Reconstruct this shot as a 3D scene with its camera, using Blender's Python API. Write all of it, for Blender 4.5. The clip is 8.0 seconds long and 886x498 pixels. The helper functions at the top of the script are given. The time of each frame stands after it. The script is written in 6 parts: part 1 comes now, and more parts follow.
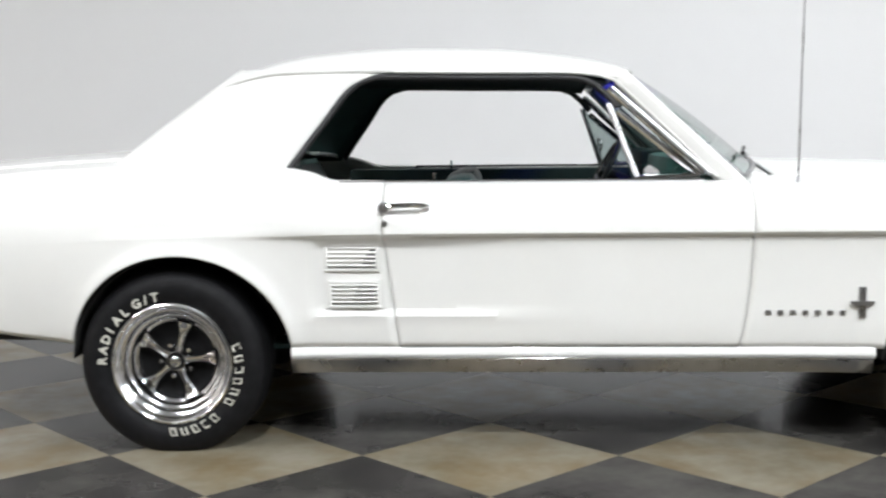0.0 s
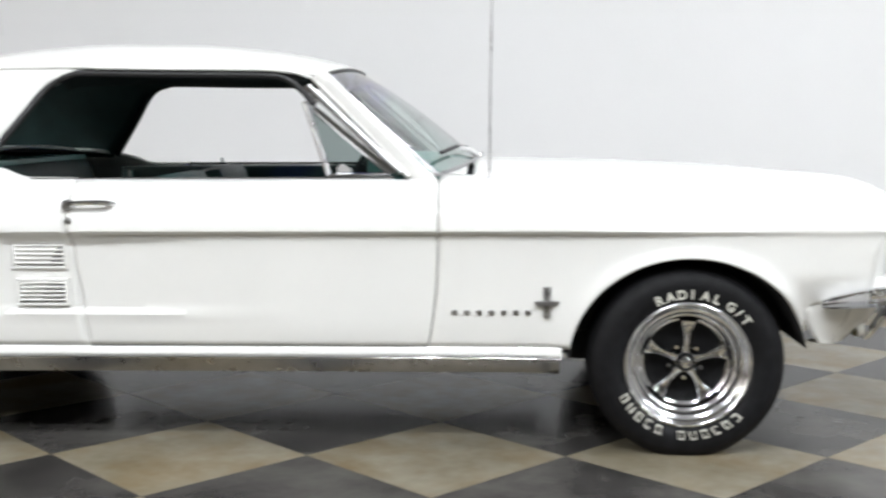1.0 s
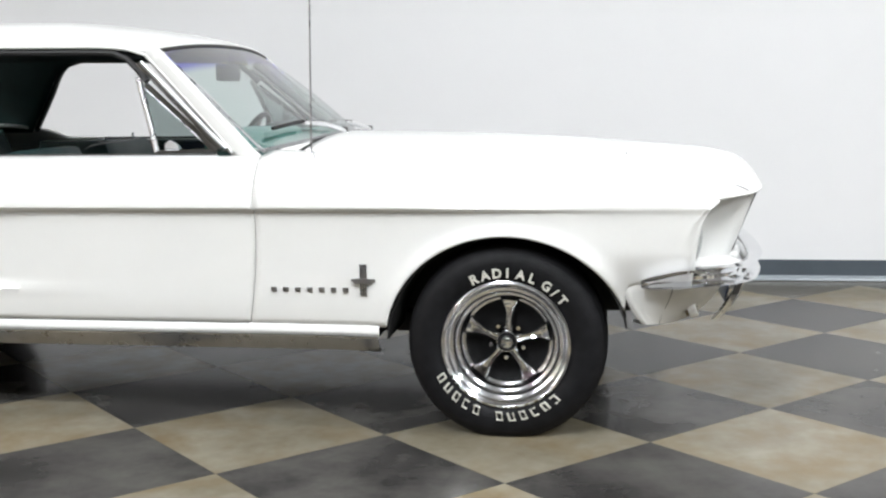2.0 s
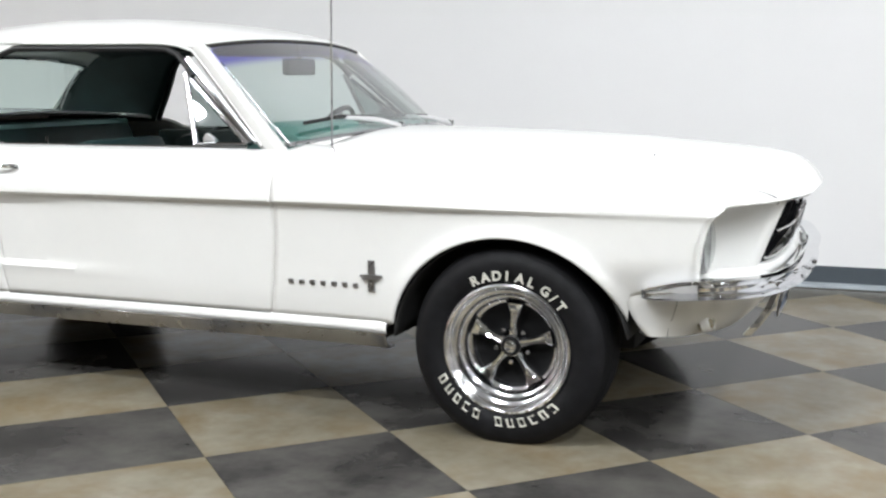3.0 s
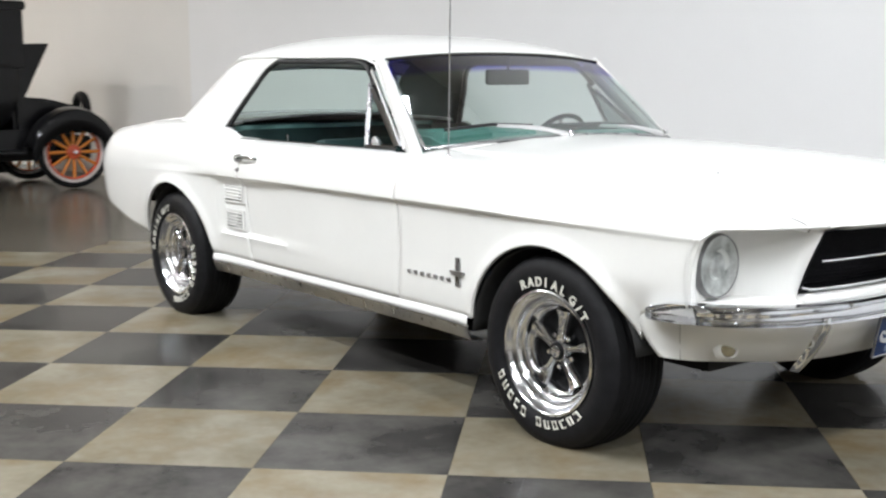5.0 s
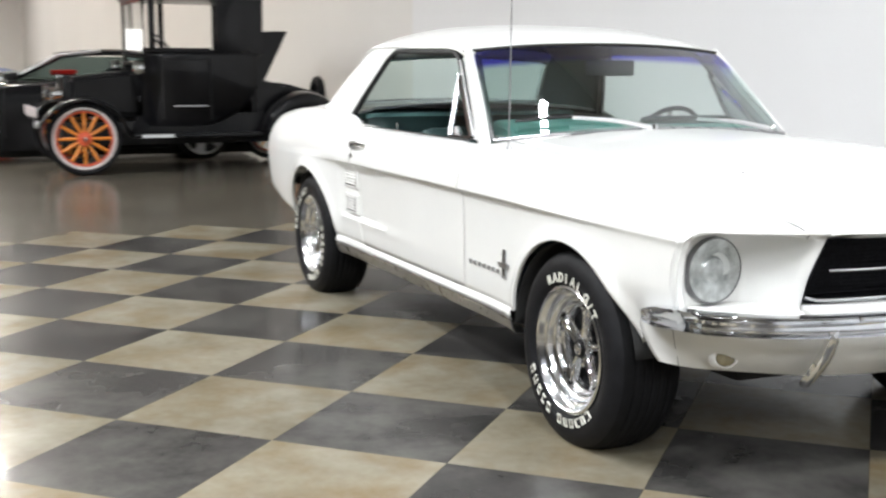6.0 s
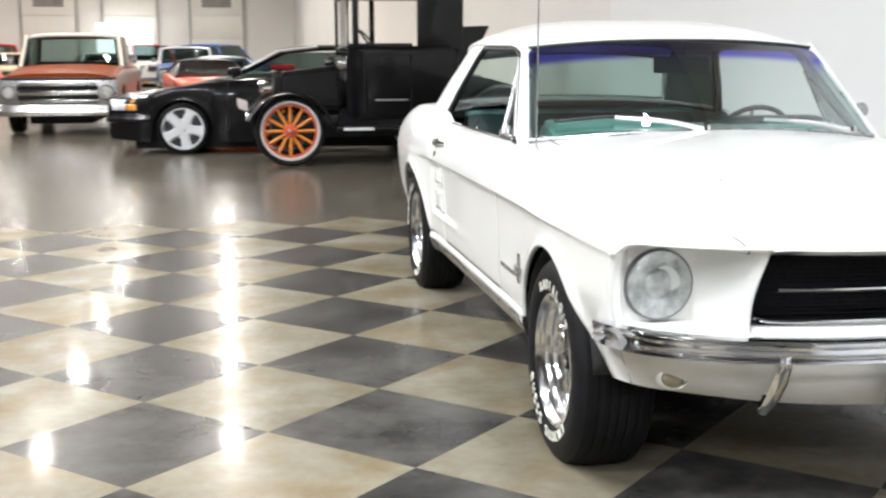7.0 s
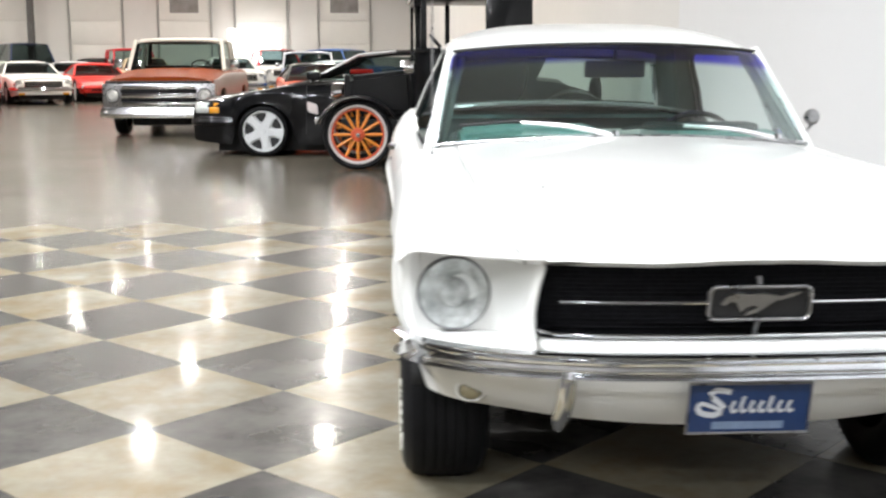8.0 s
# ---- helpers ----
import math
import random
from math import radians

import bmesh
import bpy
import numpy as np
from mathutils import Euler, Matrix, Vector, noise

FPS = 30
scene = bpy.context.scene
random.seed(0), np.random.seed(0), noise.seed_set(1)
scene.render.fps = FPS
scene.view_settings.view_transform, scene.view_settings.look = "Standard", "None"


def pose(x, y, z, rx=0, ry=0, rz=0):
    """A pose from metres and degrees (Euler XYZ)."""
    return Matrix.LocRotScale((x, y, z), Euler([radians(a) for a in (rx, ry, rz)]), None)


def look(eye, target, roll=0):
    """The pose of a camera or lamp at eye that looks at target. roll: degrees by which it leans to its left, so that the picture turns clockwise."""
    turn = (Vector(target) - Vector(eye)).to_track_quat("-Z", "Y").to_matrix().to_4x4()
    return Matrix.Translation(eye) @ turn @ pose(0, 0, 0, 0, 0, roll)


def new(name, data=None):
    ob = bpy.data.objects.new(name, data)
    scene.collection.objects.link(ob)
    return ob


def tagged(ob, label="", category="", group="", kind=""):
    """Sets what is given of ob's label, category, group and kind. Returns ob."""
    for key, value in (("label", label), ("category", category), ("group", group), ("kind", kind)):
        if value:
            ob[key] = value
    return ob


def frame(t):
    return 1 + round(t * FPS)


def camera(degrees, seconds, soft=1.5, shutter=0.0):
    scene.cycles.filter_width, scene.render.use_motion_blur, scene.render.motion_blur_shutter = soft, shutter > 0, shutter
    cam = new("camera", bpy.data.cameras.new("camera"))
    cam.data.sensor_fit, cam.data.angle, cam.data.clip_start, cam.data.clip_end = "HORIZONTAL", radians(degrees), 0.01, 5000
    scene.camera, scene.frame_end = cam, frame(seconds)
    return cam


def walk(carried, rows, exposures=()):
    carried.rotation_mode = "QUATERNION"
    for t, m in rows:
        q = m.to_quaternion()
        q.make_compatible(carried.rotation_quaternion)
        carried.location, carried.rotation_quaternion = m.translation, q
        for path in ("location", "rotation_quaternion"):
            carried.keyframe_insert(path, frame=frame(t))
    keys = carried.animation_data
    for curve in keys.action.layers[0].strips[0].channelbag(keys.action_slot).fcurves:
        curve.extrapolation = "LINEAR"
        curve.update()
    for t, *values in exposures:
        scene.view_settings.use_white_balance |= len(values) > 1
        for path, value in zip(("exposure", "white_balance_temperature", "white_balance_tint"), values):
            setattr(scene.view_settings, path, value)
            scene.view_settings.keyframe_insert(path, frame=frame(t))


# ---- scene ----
cam = camera(42.2, 8.0, soft=2.3, shutter=0.4)
METRES, EYE, TILT, LEAN, TURN = 8.0, 1.5, 0.0, 0.0, 0.0
PATH = [
    (0, (-1.695, -4.629, 1.109), (-1.769, -2.642, 0.894), -0.6),
    (0.5, (-1.228, -4.606, 1.115), (-1.333, -2.621, 0.895), -0.5),
    (1, (-0.697, -4.578, 1.107), (-0.75, -2.591, 0.886), -0.2),
    (1.5, (-0.188, -4.537, 1.127), (-0.309, -2.557, 0.87), -0.4),
    (1.7, (0.0, -4.515, 1.127), (-0.151, -2.54, 0.855), -0.5),
    (2.8, (0.985, -4.252, 1.140), (0.315, -2.392, 0.860), -0.7),
    (3, (1.097, -4.203, 1.151), (0.383, -2.358, 0.857), -0.4),
    (3.5, (1.548, -4.08, 1.164), (0.675, -2.307, 0.861), -0.5),
    (4, (1.913, -3.891, 1.169), (0.792, -2.263, 0.865), -0.5),
    (4.5, (2.252, -3.645, 1.163), (0.903, -2.197, 0.872), -0.2),
    (4.7, (2.438, -3.558, 1.176), (0.999, -2.2, 0.889), -0.2),
    (5.8, (3.006, -2.850, 1.204), (1.264, -1.925, 0.886), 0.25),
    (6, (3.122, -2.699, 1.214), (1.323, -1.885, 0.897), 0.2),
    (6.5, (3.274, -2.27, 1.23), (1.38, -1.719, 0.903), -0.1),
    (7, (3.346, -1.826, 1.24), (1.408, -1.46, 0.909), -0.2),
    (7.5, (3.413, -1.388, 1.232), (1.445, -1.223, 0.914), -0.2),
    (8, (3.421, -0.948, 1.232), (1.451, -0.824, 0.91), -0.1),
]
walk(cam, [(t, look(eye, target, roll)) for t, eye, target, roll in PATH],
     exposures=[(0, 0.04), (4.5, 0.07), (6.0, 0.28), (8.0, 0.48)])

# ---- light ----
world = bpy.data.worlds.new("world")
scene.world = world
world.use_nodes = True
world.node_tree.nodes["Background"].inputs["Color"].default_value = (0.9, 0.95, 1.0, 1)
world.node_tree.nodes["Background"].inputs["Strength"].default_value = 0.3
LAMP, HALL = 400.0, 490.0


# ---- mesh tools ----
def curve(*pts):
    """A monotone smooth curve through (x, y) points; works on numbers and arrays."""
    xs, ys = np.array([p[0] for p in pts], float), np.array([p[1] for p in pts], float)
    h, d = np.diff(xs), np.diff(ys) / np.diff(xs)
    m = np.zeros(len(xs))
    m[0], m[-1] = d[0], d[-1]
    for i in range(1, len(xs) - 1):
        if d[i - 1] * d[i] > 0:
            w1, w2 = 2 * h[i] + h[i - 1], h[i] + 2 * h[i - 1]
            m[i] = (w1 + w2) / (w1 / d[i - 1] + w2 / d[i])

    def f(x):
        x = np.clip(x, xs[0], xs[-1])
        i = np.clip(np.searchsorted(xs, x) - 1, 0, len(xs) - 2)
        t = (x - xs[i]) / h[i]
        return ((1 + 2 * t) * (1 - t) ** 2 * ys[i] + t * (1 - t) ** 2 * h[i] * m[i]
                + t * t * (3 - 2 * t) * ys[i + 1] + t * t * (t - 1) * h[i] * m[i + 1])
    return f


def step(a, b, x):
    t = np.clip((x - a) / (b - a), 0, 1)
    return t * t * (3 - 2 * t)


def grid(bm, rows, flip=False, close=False):
    """Quads over rows of points; all rows have one length. close joins the last row to the first."""
    vs = [[bm.verts.new(tuple(float(c) for c in p)) for p in r] for r in rows]
    n = len(vs)
    for i in range(n if close else n - 1):
        a, b = vs[i], vs[(i + 1) % n]
        for j in range(len(a) - 1):
            q = (a[j], a[j + 1], b[j + 1], b[j])
            bm.faces.new(q[::-1] if flip else q)
    return vs


def box(bm, x0, x1, y0, y1, z0, z1, bevel=0.0, m=None):
    got = bmesh.ops.create_cube(bm, size=1.0)["verts"]
    bmesh.ops.transform(bm, verts=got, matrix=Matrix.Translation(((x0 + x1) / 2, (y0 + y1) / 2, (z0 + z1) / 2)) @ Matrix.Diagonal((x1 - x0, y1 - y0, z1 - z0, 1)))
    if bevel:
        edges = list({e for v in got for e in v.link_edges})
        out = bmesh.ops.bevel(bm, geom=edges, offset=bevel, segments=2, affect="EDGES", profile=0.6)
        got = list({v for f in out["faces"] for v in f.verts} | {v for v in got if v.is_valid})
    if m is not None:
        bmesh.ops.transform(bm, verts=[v for v in got if v.is_valid], matrix=m)
    return bm


def lathe(bm, profile, seg=48, m=None, closed=False):
    """Turns (radius, along) points round the y axis; along counts towards +y."""
    rows = []
    for k in range(seg):
        a = 2 * math.pi * k / seg
        rows.append([(r * math.cos(a), d, r * math.sin(a)) for r, d in profile])
    vs = grid(bm, rows, close=True)
    if m is not None:
        bmesh.ops.transform(bm, verts=[v for r in vs for v in r], matrix=m)
    return bm


def disc(bm, r, d, seg=32, m=None, ry=None):
    vs = [bm.verts.new((r * math.cos(2 * math.pi * k / seg), d, (ry or r) * math.sin(2 * math.pi * k / seg))) for k in range(seg)]
    bm.faces.new(vs)
    if m is not None:
        bmesh.ops.transform(bm, verts=vs, matrix=m)
    return bm


def tube(bm, path, radius, seg=8, caps=True):
    """A round bar along points; radius may be one number or one for each point."""
    pts = [Vector(p) for p in path]
    rows = []
    up = Vector((0, 0, 1))
    for i, p in enumerate(pts):
        d = (pts[min(i + 1, len(pts) - 1)] - pts[max(i - 1, 0)]).normalized()
        side = d.cross(up)
        if side.length < 0.05:
            side = d.cross(Vector((1, 0, 0)))
        side.normalize()
        top = side.cross(d).normalized()
        r = radius[i] if isinstance(radius, (list, tuple)) else radius
        rows.append([p + side * (r * math.cos(a)) + top * (r * math.sin(a)) for a in [2 * math.pi * k / seg for k in range(seg)]])
    vs = [[bm.verts.new(p) for p in r] for r in rows]
    for a, b in zip(vs, vs[1:]):
        for k in range(seg):
            bm.faces.new((a[k], a[(k + 1) % seg], b[(k + 1) % seg], b[k]))
    if caps:
        bm.faces.new(vs[0][::-1]), bm.faces.new(vs[-1])
    return bm


def prism(bm, outline, y0, y1):
    """An outline of (x, z) points pushed out from y0 to y1."""
    a = [bm.verts.new((x, y0, z)) for x, z in outline]
    b = [bm.verts.new((x, y1, z)) for x, z in outline]
    bm.faces.new(a), bm.faces.new(b[::-1])
    for i in range(len(a)):
        j = (i + 1) % len(a)
        bm.faces.new((a[j], a[i], b[i], b[j]))
    return bm


def mesh_of(name, bm, material, angle=35, flat=False):
    bmesh.ops.remove_doubles(bm, verts=bm.verts, dist=0.00005)
    bmesh.ops.recalc_face_normals(bm, faces=bm.faces)
    me = bpy.data.meshes.new(name)
    bm.to_mesh(me)
    bm.free()
    me.materials.append(material)
    if not flat:
        me.shade_smooth()
        me.set_sharp_from_angle(angle=radians(angle))
    return me


def part(name, bm, material, parent, label="", thick=0.0, angle=35, flat=False, m=None):
    """Links a bmesh as one mesh object under a thing or a part."""
    ob = new(name, mesh_of(name, bm, material, angle, flat))
    ob.parent = parent
    if m is not None:
        ob.matrix_local = m
    if thick:
        mod = ob.modifiers.new("thickness", "SOLIDIFY")
        mod.thickness, mod.offset = thick, -1.0
    return tagged(ob, label)


def share(name, me, parent, m, label=""):
    ob = new(name, me)
    ob.parent = parent
    ob.matrix_local = m
    return tagged(ob, label)


def thing(name, label, category, m, group=""):
    ob = new(name)
    ob.empty_display_size = 0.2
    ob.matrix_basis = m
    return tagged(ob, label, category, group)


def mirrored(rows):
    return [[(p[0], -p[1], p[2]) for p in r] for r in rows]


def glyph(bm, text, size, depth, m):
    """Letters of the built-in font as a mesh, standing in the x, z plane and facing -y."""
    cu = bpy.data.curves.new("glyph", "FONT")
    cu.body, cu.size, cu.extrude, cu.align_x, cu.align_y = text, size, depth, "CENTER", "CENTER"
    cu.offset = size * 0.03
    cu.resolution_u = 3
    ob = bpy.data.objects.new("glyph", cu)
    scene.collection.objects.link(ob)
    me = bpy.data.meshes.new_from_object(ob.evaluated_get(bpy.context.evaluated_depsgraph_get()))
    me.transform(m @ pose(0, 0, 0, 90, 0, 0))
    bm.from_mesh(me)
    bpy.data.objects.remove(ob)
    bpy.data.curves.remove(cu)
    bpy.data.meshes.remove(me)


# ---- materials ----
def material(name, color, rough=0.5, metal=0.0, coat=0.0, grain=0.0, scale=8.0, bump=0.0, bump_scale=60.0,
             rough_var=0.0, second=None, random_hue=0.0, specular=0.5, coat_rough=0.05, stain=None, world_space=False):
    """A surface with a broad and a fine variation of colour, gloss and relief, at sizes in metres."""
    ma = bpy.data.materials.new(name)
    ma.use_nodes = True
    nt = ma.node_tree
    n, l = nt.nodes, nt.links
    b = n["Principled BSDF"]
    b.inputs["Metallic"].default_value = metal
    b.inputs["Roughness"].default_value = rough
    b.inputs["Coat Weight"].default_value = coat
    b.inputs["Coat Roughness"].default_value = coat_rough
    b.inputs["Specular IOR Level"].default_value = specular
    b.inputs["Base Color"].default_value = (*color, 1)
    where = n.new("ShaderNodeNewGeometry").outputs["Position"] if world_space else n.new("ShaderNodeTexCoord").outputs["Object"]
    if grain or second:
        big = n.new("ShaderNodeTexNoise")
        big.inputs["Scale"].default_value, big.inputs["Detail"].default_value = scale, 4.5 if world_space else 6
        fine = n.new("ShaderNodeTexNoise")
        fine.inputs["Scale"].default_value, fine.inputs["Detail"].default_value = scale * 9, 4
        l.new(where, big.inputs["Vector"]), l.new(where, fine.inputs["Vector"])
        add = n.new("ShaderNodeMath")
        add.operation = "MULTIPLY_ADD"
        add.inputs[1].default_value = 0.22 if world_space else 0.25
        l.new(fine.outputs["Fac"], add.inputs[0]), l.new(big.outputs["Fac"], add.inputs[2])
        ramp = n.new("ShaderNodeMapRange")
        ramp.inputs["From Min"].default_value, ramp.inputs["From Max"].default_value = (0.38, 0.86) if world_space else (0.42, 0.92)
        l.new(add.outputs[0], ramp.inputs["Value"])
        mix = n.new("ShaderNodeMix")
        mix.data_type = "RGBA"
        mix.inputs["A"].default_value = (*[c * (1 - grain) for c in color], 1)
        mix.inputs["B"].default_value = (*(second or [min(1, c * (1 + grain)) for c in color]), 1)
        l.new(ramp.outputs["Result"], mix.inputs["Factor"])
        last = mix.outputs["Result"]
        if stain:
            # large worn stains of another tone, broken up by a finer noise
            blot, sr, sm = n.new("ShaderNodeTexNoise"), n.new("ShaderNodeMapRange"), n.new("ShaderNodeMix")
            blot.inputs["Scale"].default_value, blot.inputs["Detail"].default_value, blot.inputs["Roughness"].default_value = 2.4, 6, 0.62
            sr.inputs["From Min"].default_value, sr.inputs["From Max"].default_value, sr.inputs["To Max"].default_value = 0.44, 0.68, 0.85
            sm.data_type = "RGBA"
            l.new(where, blot.inputs["Vector"]), l.new(blot.outputs["Fac"], sr.inputs["Value"]), l.new(sr.outputs["Result"], sm.inputs["Factor"])
            l.new(last, sm.inputs["A"])
            sm.inputs["B"].default_value = (*stain, 1)
            last = sm.outputs["Result"]
        if random_hue:
            info, val, hsv = n.new("ShaderNodeObjectInfo"), n.new("ShaderNodeMapRange"), n.new("ShaderNodeHueSaturation")
            val.inputs["To Min"].default_value, val.inputs["To Max"].default_value = 1 - random_hue, 1 + random_hue
            l.new(info.outputs["Random"], val.inputs["Value"]), l.new(val.outputs["Result"], hsv.inputs["Value"])
            l.new(last, hsv.inputs["Color"])
            last = hsv.outputs["Color"]
        l.new(last, b.inputs["Base Color"])
        if rough_var:
            rr = n.new("ShaderNodeMapRange")
            rr.inputs["To Min"].default_value, rr.inputs["To Max"].default_value = max(0, rough - rough_var), rough + rough_var
            l.new(ramp.outputs["Result"], rr.inputs["Value"]), l.new(rr.outputs["Result"], b.inputs["Roughness"])
    if bump:
        tex, bp = n.new("ShaderNodeTexNoise"), n.new("ShaderNodeBump")
        tex.inputs["Scale"].default_value, tex.inputs["Detail"].default_value = bump_scale, 4
        bp.inputs["Strength"].default_value, bp.inputs["Distance"].default_value = bump, 0.01
        l.new(where, tex.inputs["Vector"]), l.new(tex.outputs["Fac"], bp.inputs["Height"]), l.new(bp.outputs["Normal"], b.inputs["Normal"])
    return ma


def glowing(name, color, strength):
    ma = bpy.data.materials.new(name)
    ma.use_nodes = True
    b = ma.node_tree.nodes["Principled BSDF"]
    b.inputs["Base Color"].default_value = (0.8, 0.8, 0.8, 1)
    b.inputs["Emission Color"].default_value, b.inputs["Emission Strength"].default_value = (*color, 1), strength
    return ma


def glass(name, tint, band=None, veil=0.035):
    """Thin tinted glass: clear where one looks through, with a weak mirror on it. band: (colour, z0, z1), a shade strip towards the top."""
    ma = bpy.data.materials.new(name)
    ma.use_nodes = True
    nt = ma.node_tree
    n, l = nt.nodes, nt.links
    n.remove(n["Principled BSDF"])
    clear, gloss, mix, lw, fres = n.new("ShaderNodeBsdfTransparent"), n.new("ShaderNodeBsdfGlossy"), n.new("ShaderNodeMixShader"), n.new("ShaderNodeLayerWeight"), n.new("ShaderNodeMath")
    lift = n.new("ShaderNodeMath")
    clear.inputs["Color"].default_value = (*tint, 1)
    gloss.inputs["Roughness"].default_value = 0.02
    lw.inputs["Blend"].default_value = 0.5
    fres.operation, lift.operation = "POWER", "MULTIPLY_ADD"
    fres.inputs[1].default_value, lift.inputs[1].default_value, lift.inputs[2].default_value = 4.0, 0.8, veil
    l.new(lw.outputs["Facing"], fres.inputs[0]), l.new(fres.outputs[0], lift.inputs[0])
    if band:
        co, sep, ramp, cm = n.new("ShaderNodeTexCoord"), n.new("ShaderNodeSeparateXYZ"), n.new("ShaderNodeMapRange"), n.new("ShaderNodeMix")
        cm.data_type = "RGBA"
        ramp.interpolation_type = "SMOOTHSTEP"
        ramp.inputs["From Min"].default_value, ramp.inputs["From Max"].default_value = band[1], band[2]
        cm.inputs["A"].default_value, cm.inputs["B"].default_value = (*tint, 1), (*band[0], 1)
        # the strip hangs lower towards the pillars
        sq, low = n.new("ShaderNodeMath"), n.new("ShaderNodeMath")
        sq.operation, low.operation = "MULTIPLY", "MULTIPLY_ADD"
        low.inputs[1].default_value = 0.085
        l.new(co.outputs["Object"], sep.inputs[0])
        l.new(sep.outputs["Y"], sq.inputs[0]), l.new(sep.outputs["Y"], sq.inputs[1])
        l.new(sq.outputs[0], low.inputs[0]), l.new(sep.outputs["Z"], low.inputs[2]), l.new(low.outputs[0], ramp.inputs["Value"])
        l.new(ramp.outputs["Result"], cm.inputs["Factor"]), l.new(cm.outputs["Result"], clear.inputs["Color"])
    l.new(lift.outputs[0], mix.inputs[0]), l.new(clear.outputs[0], mix.inputs[1]), l.new(gloss.outputs[0], mix.inputs[2])
    l.new(mix.outputs[0], n["Material Output"].inputs["Surface"])
    return ma


def paint(name, color, coat=0.4):
    return material(name, color, 0.35, 0.0, coat, specular=0.25, grain=0.04, scale=3.0, bump=0.02, bump_scale=300, coat_rough=0.04)


WHITE = material("white_enamel", (0.80, 0.80, 0.78), 0.35, 0, 0.7, grain=0.025, scale=2.5, bump=0.015, bump_scale=250, coat_rough=0.06)
CHROME = material("chrome", (0.80, 0.81, 0.83), 0.06, 1.0, grain=0.05, scale=12, rough_var=0.04)
RIM_CHROME = material("wheel_chrome", (0.80, 0.81, 0.83), 0.17, 1.0, grain=0.05, scale=12, rough_var=0.04)
SATIN = material("satin_bright_trim", (0.86, 0.86, 0.87), 0.38, 0.8, grain=0.05, scale=30)
STEEL = material("brushed_steel", (0.42, 0.42, 0.43), 0.32, 1.0, grain=0.12, scale=20, rough_var=0.08, bump=0.05, bump_scale=150)
RUBBER = material("tyre_rubber", (0.008, 0.008, 0.0092), 0.55, specular=0.16, grain=0.3, scale=25, bump=0.15, bump_scale=180)
TREAD = material("tread_rubber", (0.006, 0.006, 0.0068), 0.75, specular=0.15, grain=0.3, scale=30, bump=0.2, bump_scale=120)
LETTER = material("white_letter_rubber", (0.56, 0.55, 0.49), 0.6, grain=0.12, scale=60)
BLACK = material("black_trim", (0.012, 0.012, 0.013), 0.45, grain=0.2, scale=20)
UNDER = material("underbody_black", (0.012, 0.012, 0.012), 0.8, grain=0.4, scale=10, bump=0.2, bump_scale=40)
WHEEL_BLACK = material("wheel_slot_black", (0.004, 0.004, 0.0045), 0.6, specular=0.15, grain=0.2, scale=30)
GRILLE = material("grille_black", (0.010, 0.010, 0.012), 0.75, specular=0.12, grain=0.3, scale=60, bump=0.3, bump_scale=220)
SEAL = material("window_rubber", (0.010, 0.010, 0.011), 0.55, grain=0.2, scale=40)
TEAL = material("teal_vinyl", (0.021, 0.052, 0.051), 0.5, grain=0.18, scale=14, bump=0.12, bump_scale=260)
TEAL_DARK = material("dark_teal_trim", (0.009, 0.027, 0.028), 0.5, grain=0.2, scale=14, bump=0.1, bump_scale=260)
TEAL_LIGHT = material("light_teal_dash", (0.20, 0.40, 0.37), 0.4, grain=0.12, scale=10, bump=0.08, bump_scale=300)
CARPET = material("teal_carpet", (0.012, 0.03, 0.03), 0.95, grain=0.3, scale=40, bump=0.4, bump_scale=500)
HEADLINER = material("dark_headliner", (0.015, 0.022, 0.023), 0.8, grain=0.2, scale=30, bump=0.1, bump_scale=400)
GLASS = glass("green_glass", (0.70, 0.82, 0.79))
SHIELD = glass("windshield_glass", (0.70, 0.83, 0.80), ((0.035, 0.03, 0.62), 1.220, 1.252), 0.24)
CLEAR = glass("clear_glass", (0.86, 0.88, 0.88), None, 0.06)
LOUVRE = material("louvre_slot_grey", (0.10, 0.10, 0.10), 0.6, grain=0.2, scale=30)
PILLAR_GREY = material("grey_pillar_lining", (0.16, 0.18, 0.18), 0.6, grain=0.12, scale=20, bump=0.08, bump_scale=300)
BEZEL = material("dull_dark_chrome", (0.17, 0.17, 0.175), 0.35, 0.5, grain=0.2, scale=30)
LAMP_GLASS = material("headlamp_glass", (0.55, 0.56, 0.55), 0.12, 0.35, 0.8, grain=0.25, scale=35, bump=0.35, bump_scale=70)
AMBER = material("amber_lens", (0.75, 0.32, 0.02), 0.2, 0, 0.6, grain=0.1, scale=50)
PARK = material("park_lamp_lens", (0.20, 0.17, 0.10), 0.2, 0.2, 0.5, grain=0.25, scale=80, bump=0.3, bump_scale=120)
RED_LENS = material("red_lens", (0.35, 0.015, 0.012), 0.2, 0, 0.6, grain=0.1, scale=50)
PLATE = material("blue_plate", (0.015, 0.045, 0.15), 0.4, 0, 0.3, grain=0.1, scale=30)
PLATE_PALE = material("plate_pale_blue", (0.22, 0.30, 0.46), 0.45, grain=0.1, scale=40)
COLUMN = material("dark_column_paint", (0.10, 0.095, 0.09), 0.5, grain=0.2, scale=6)
MID_GLASS = glass("tinted_car_glass", (0.30, 0.36, 0.36), None, 0.05)
DEEP_GLASS = glass("deep_tinted_glass", (0.36, 0.42, 0.41))
REFLECTOR = material("lamp_reflector", (0.66, 0.67, 0.66), 0.28, 0.6, grain=0.5, scale=24, bump=0.35, bump_scale=60)
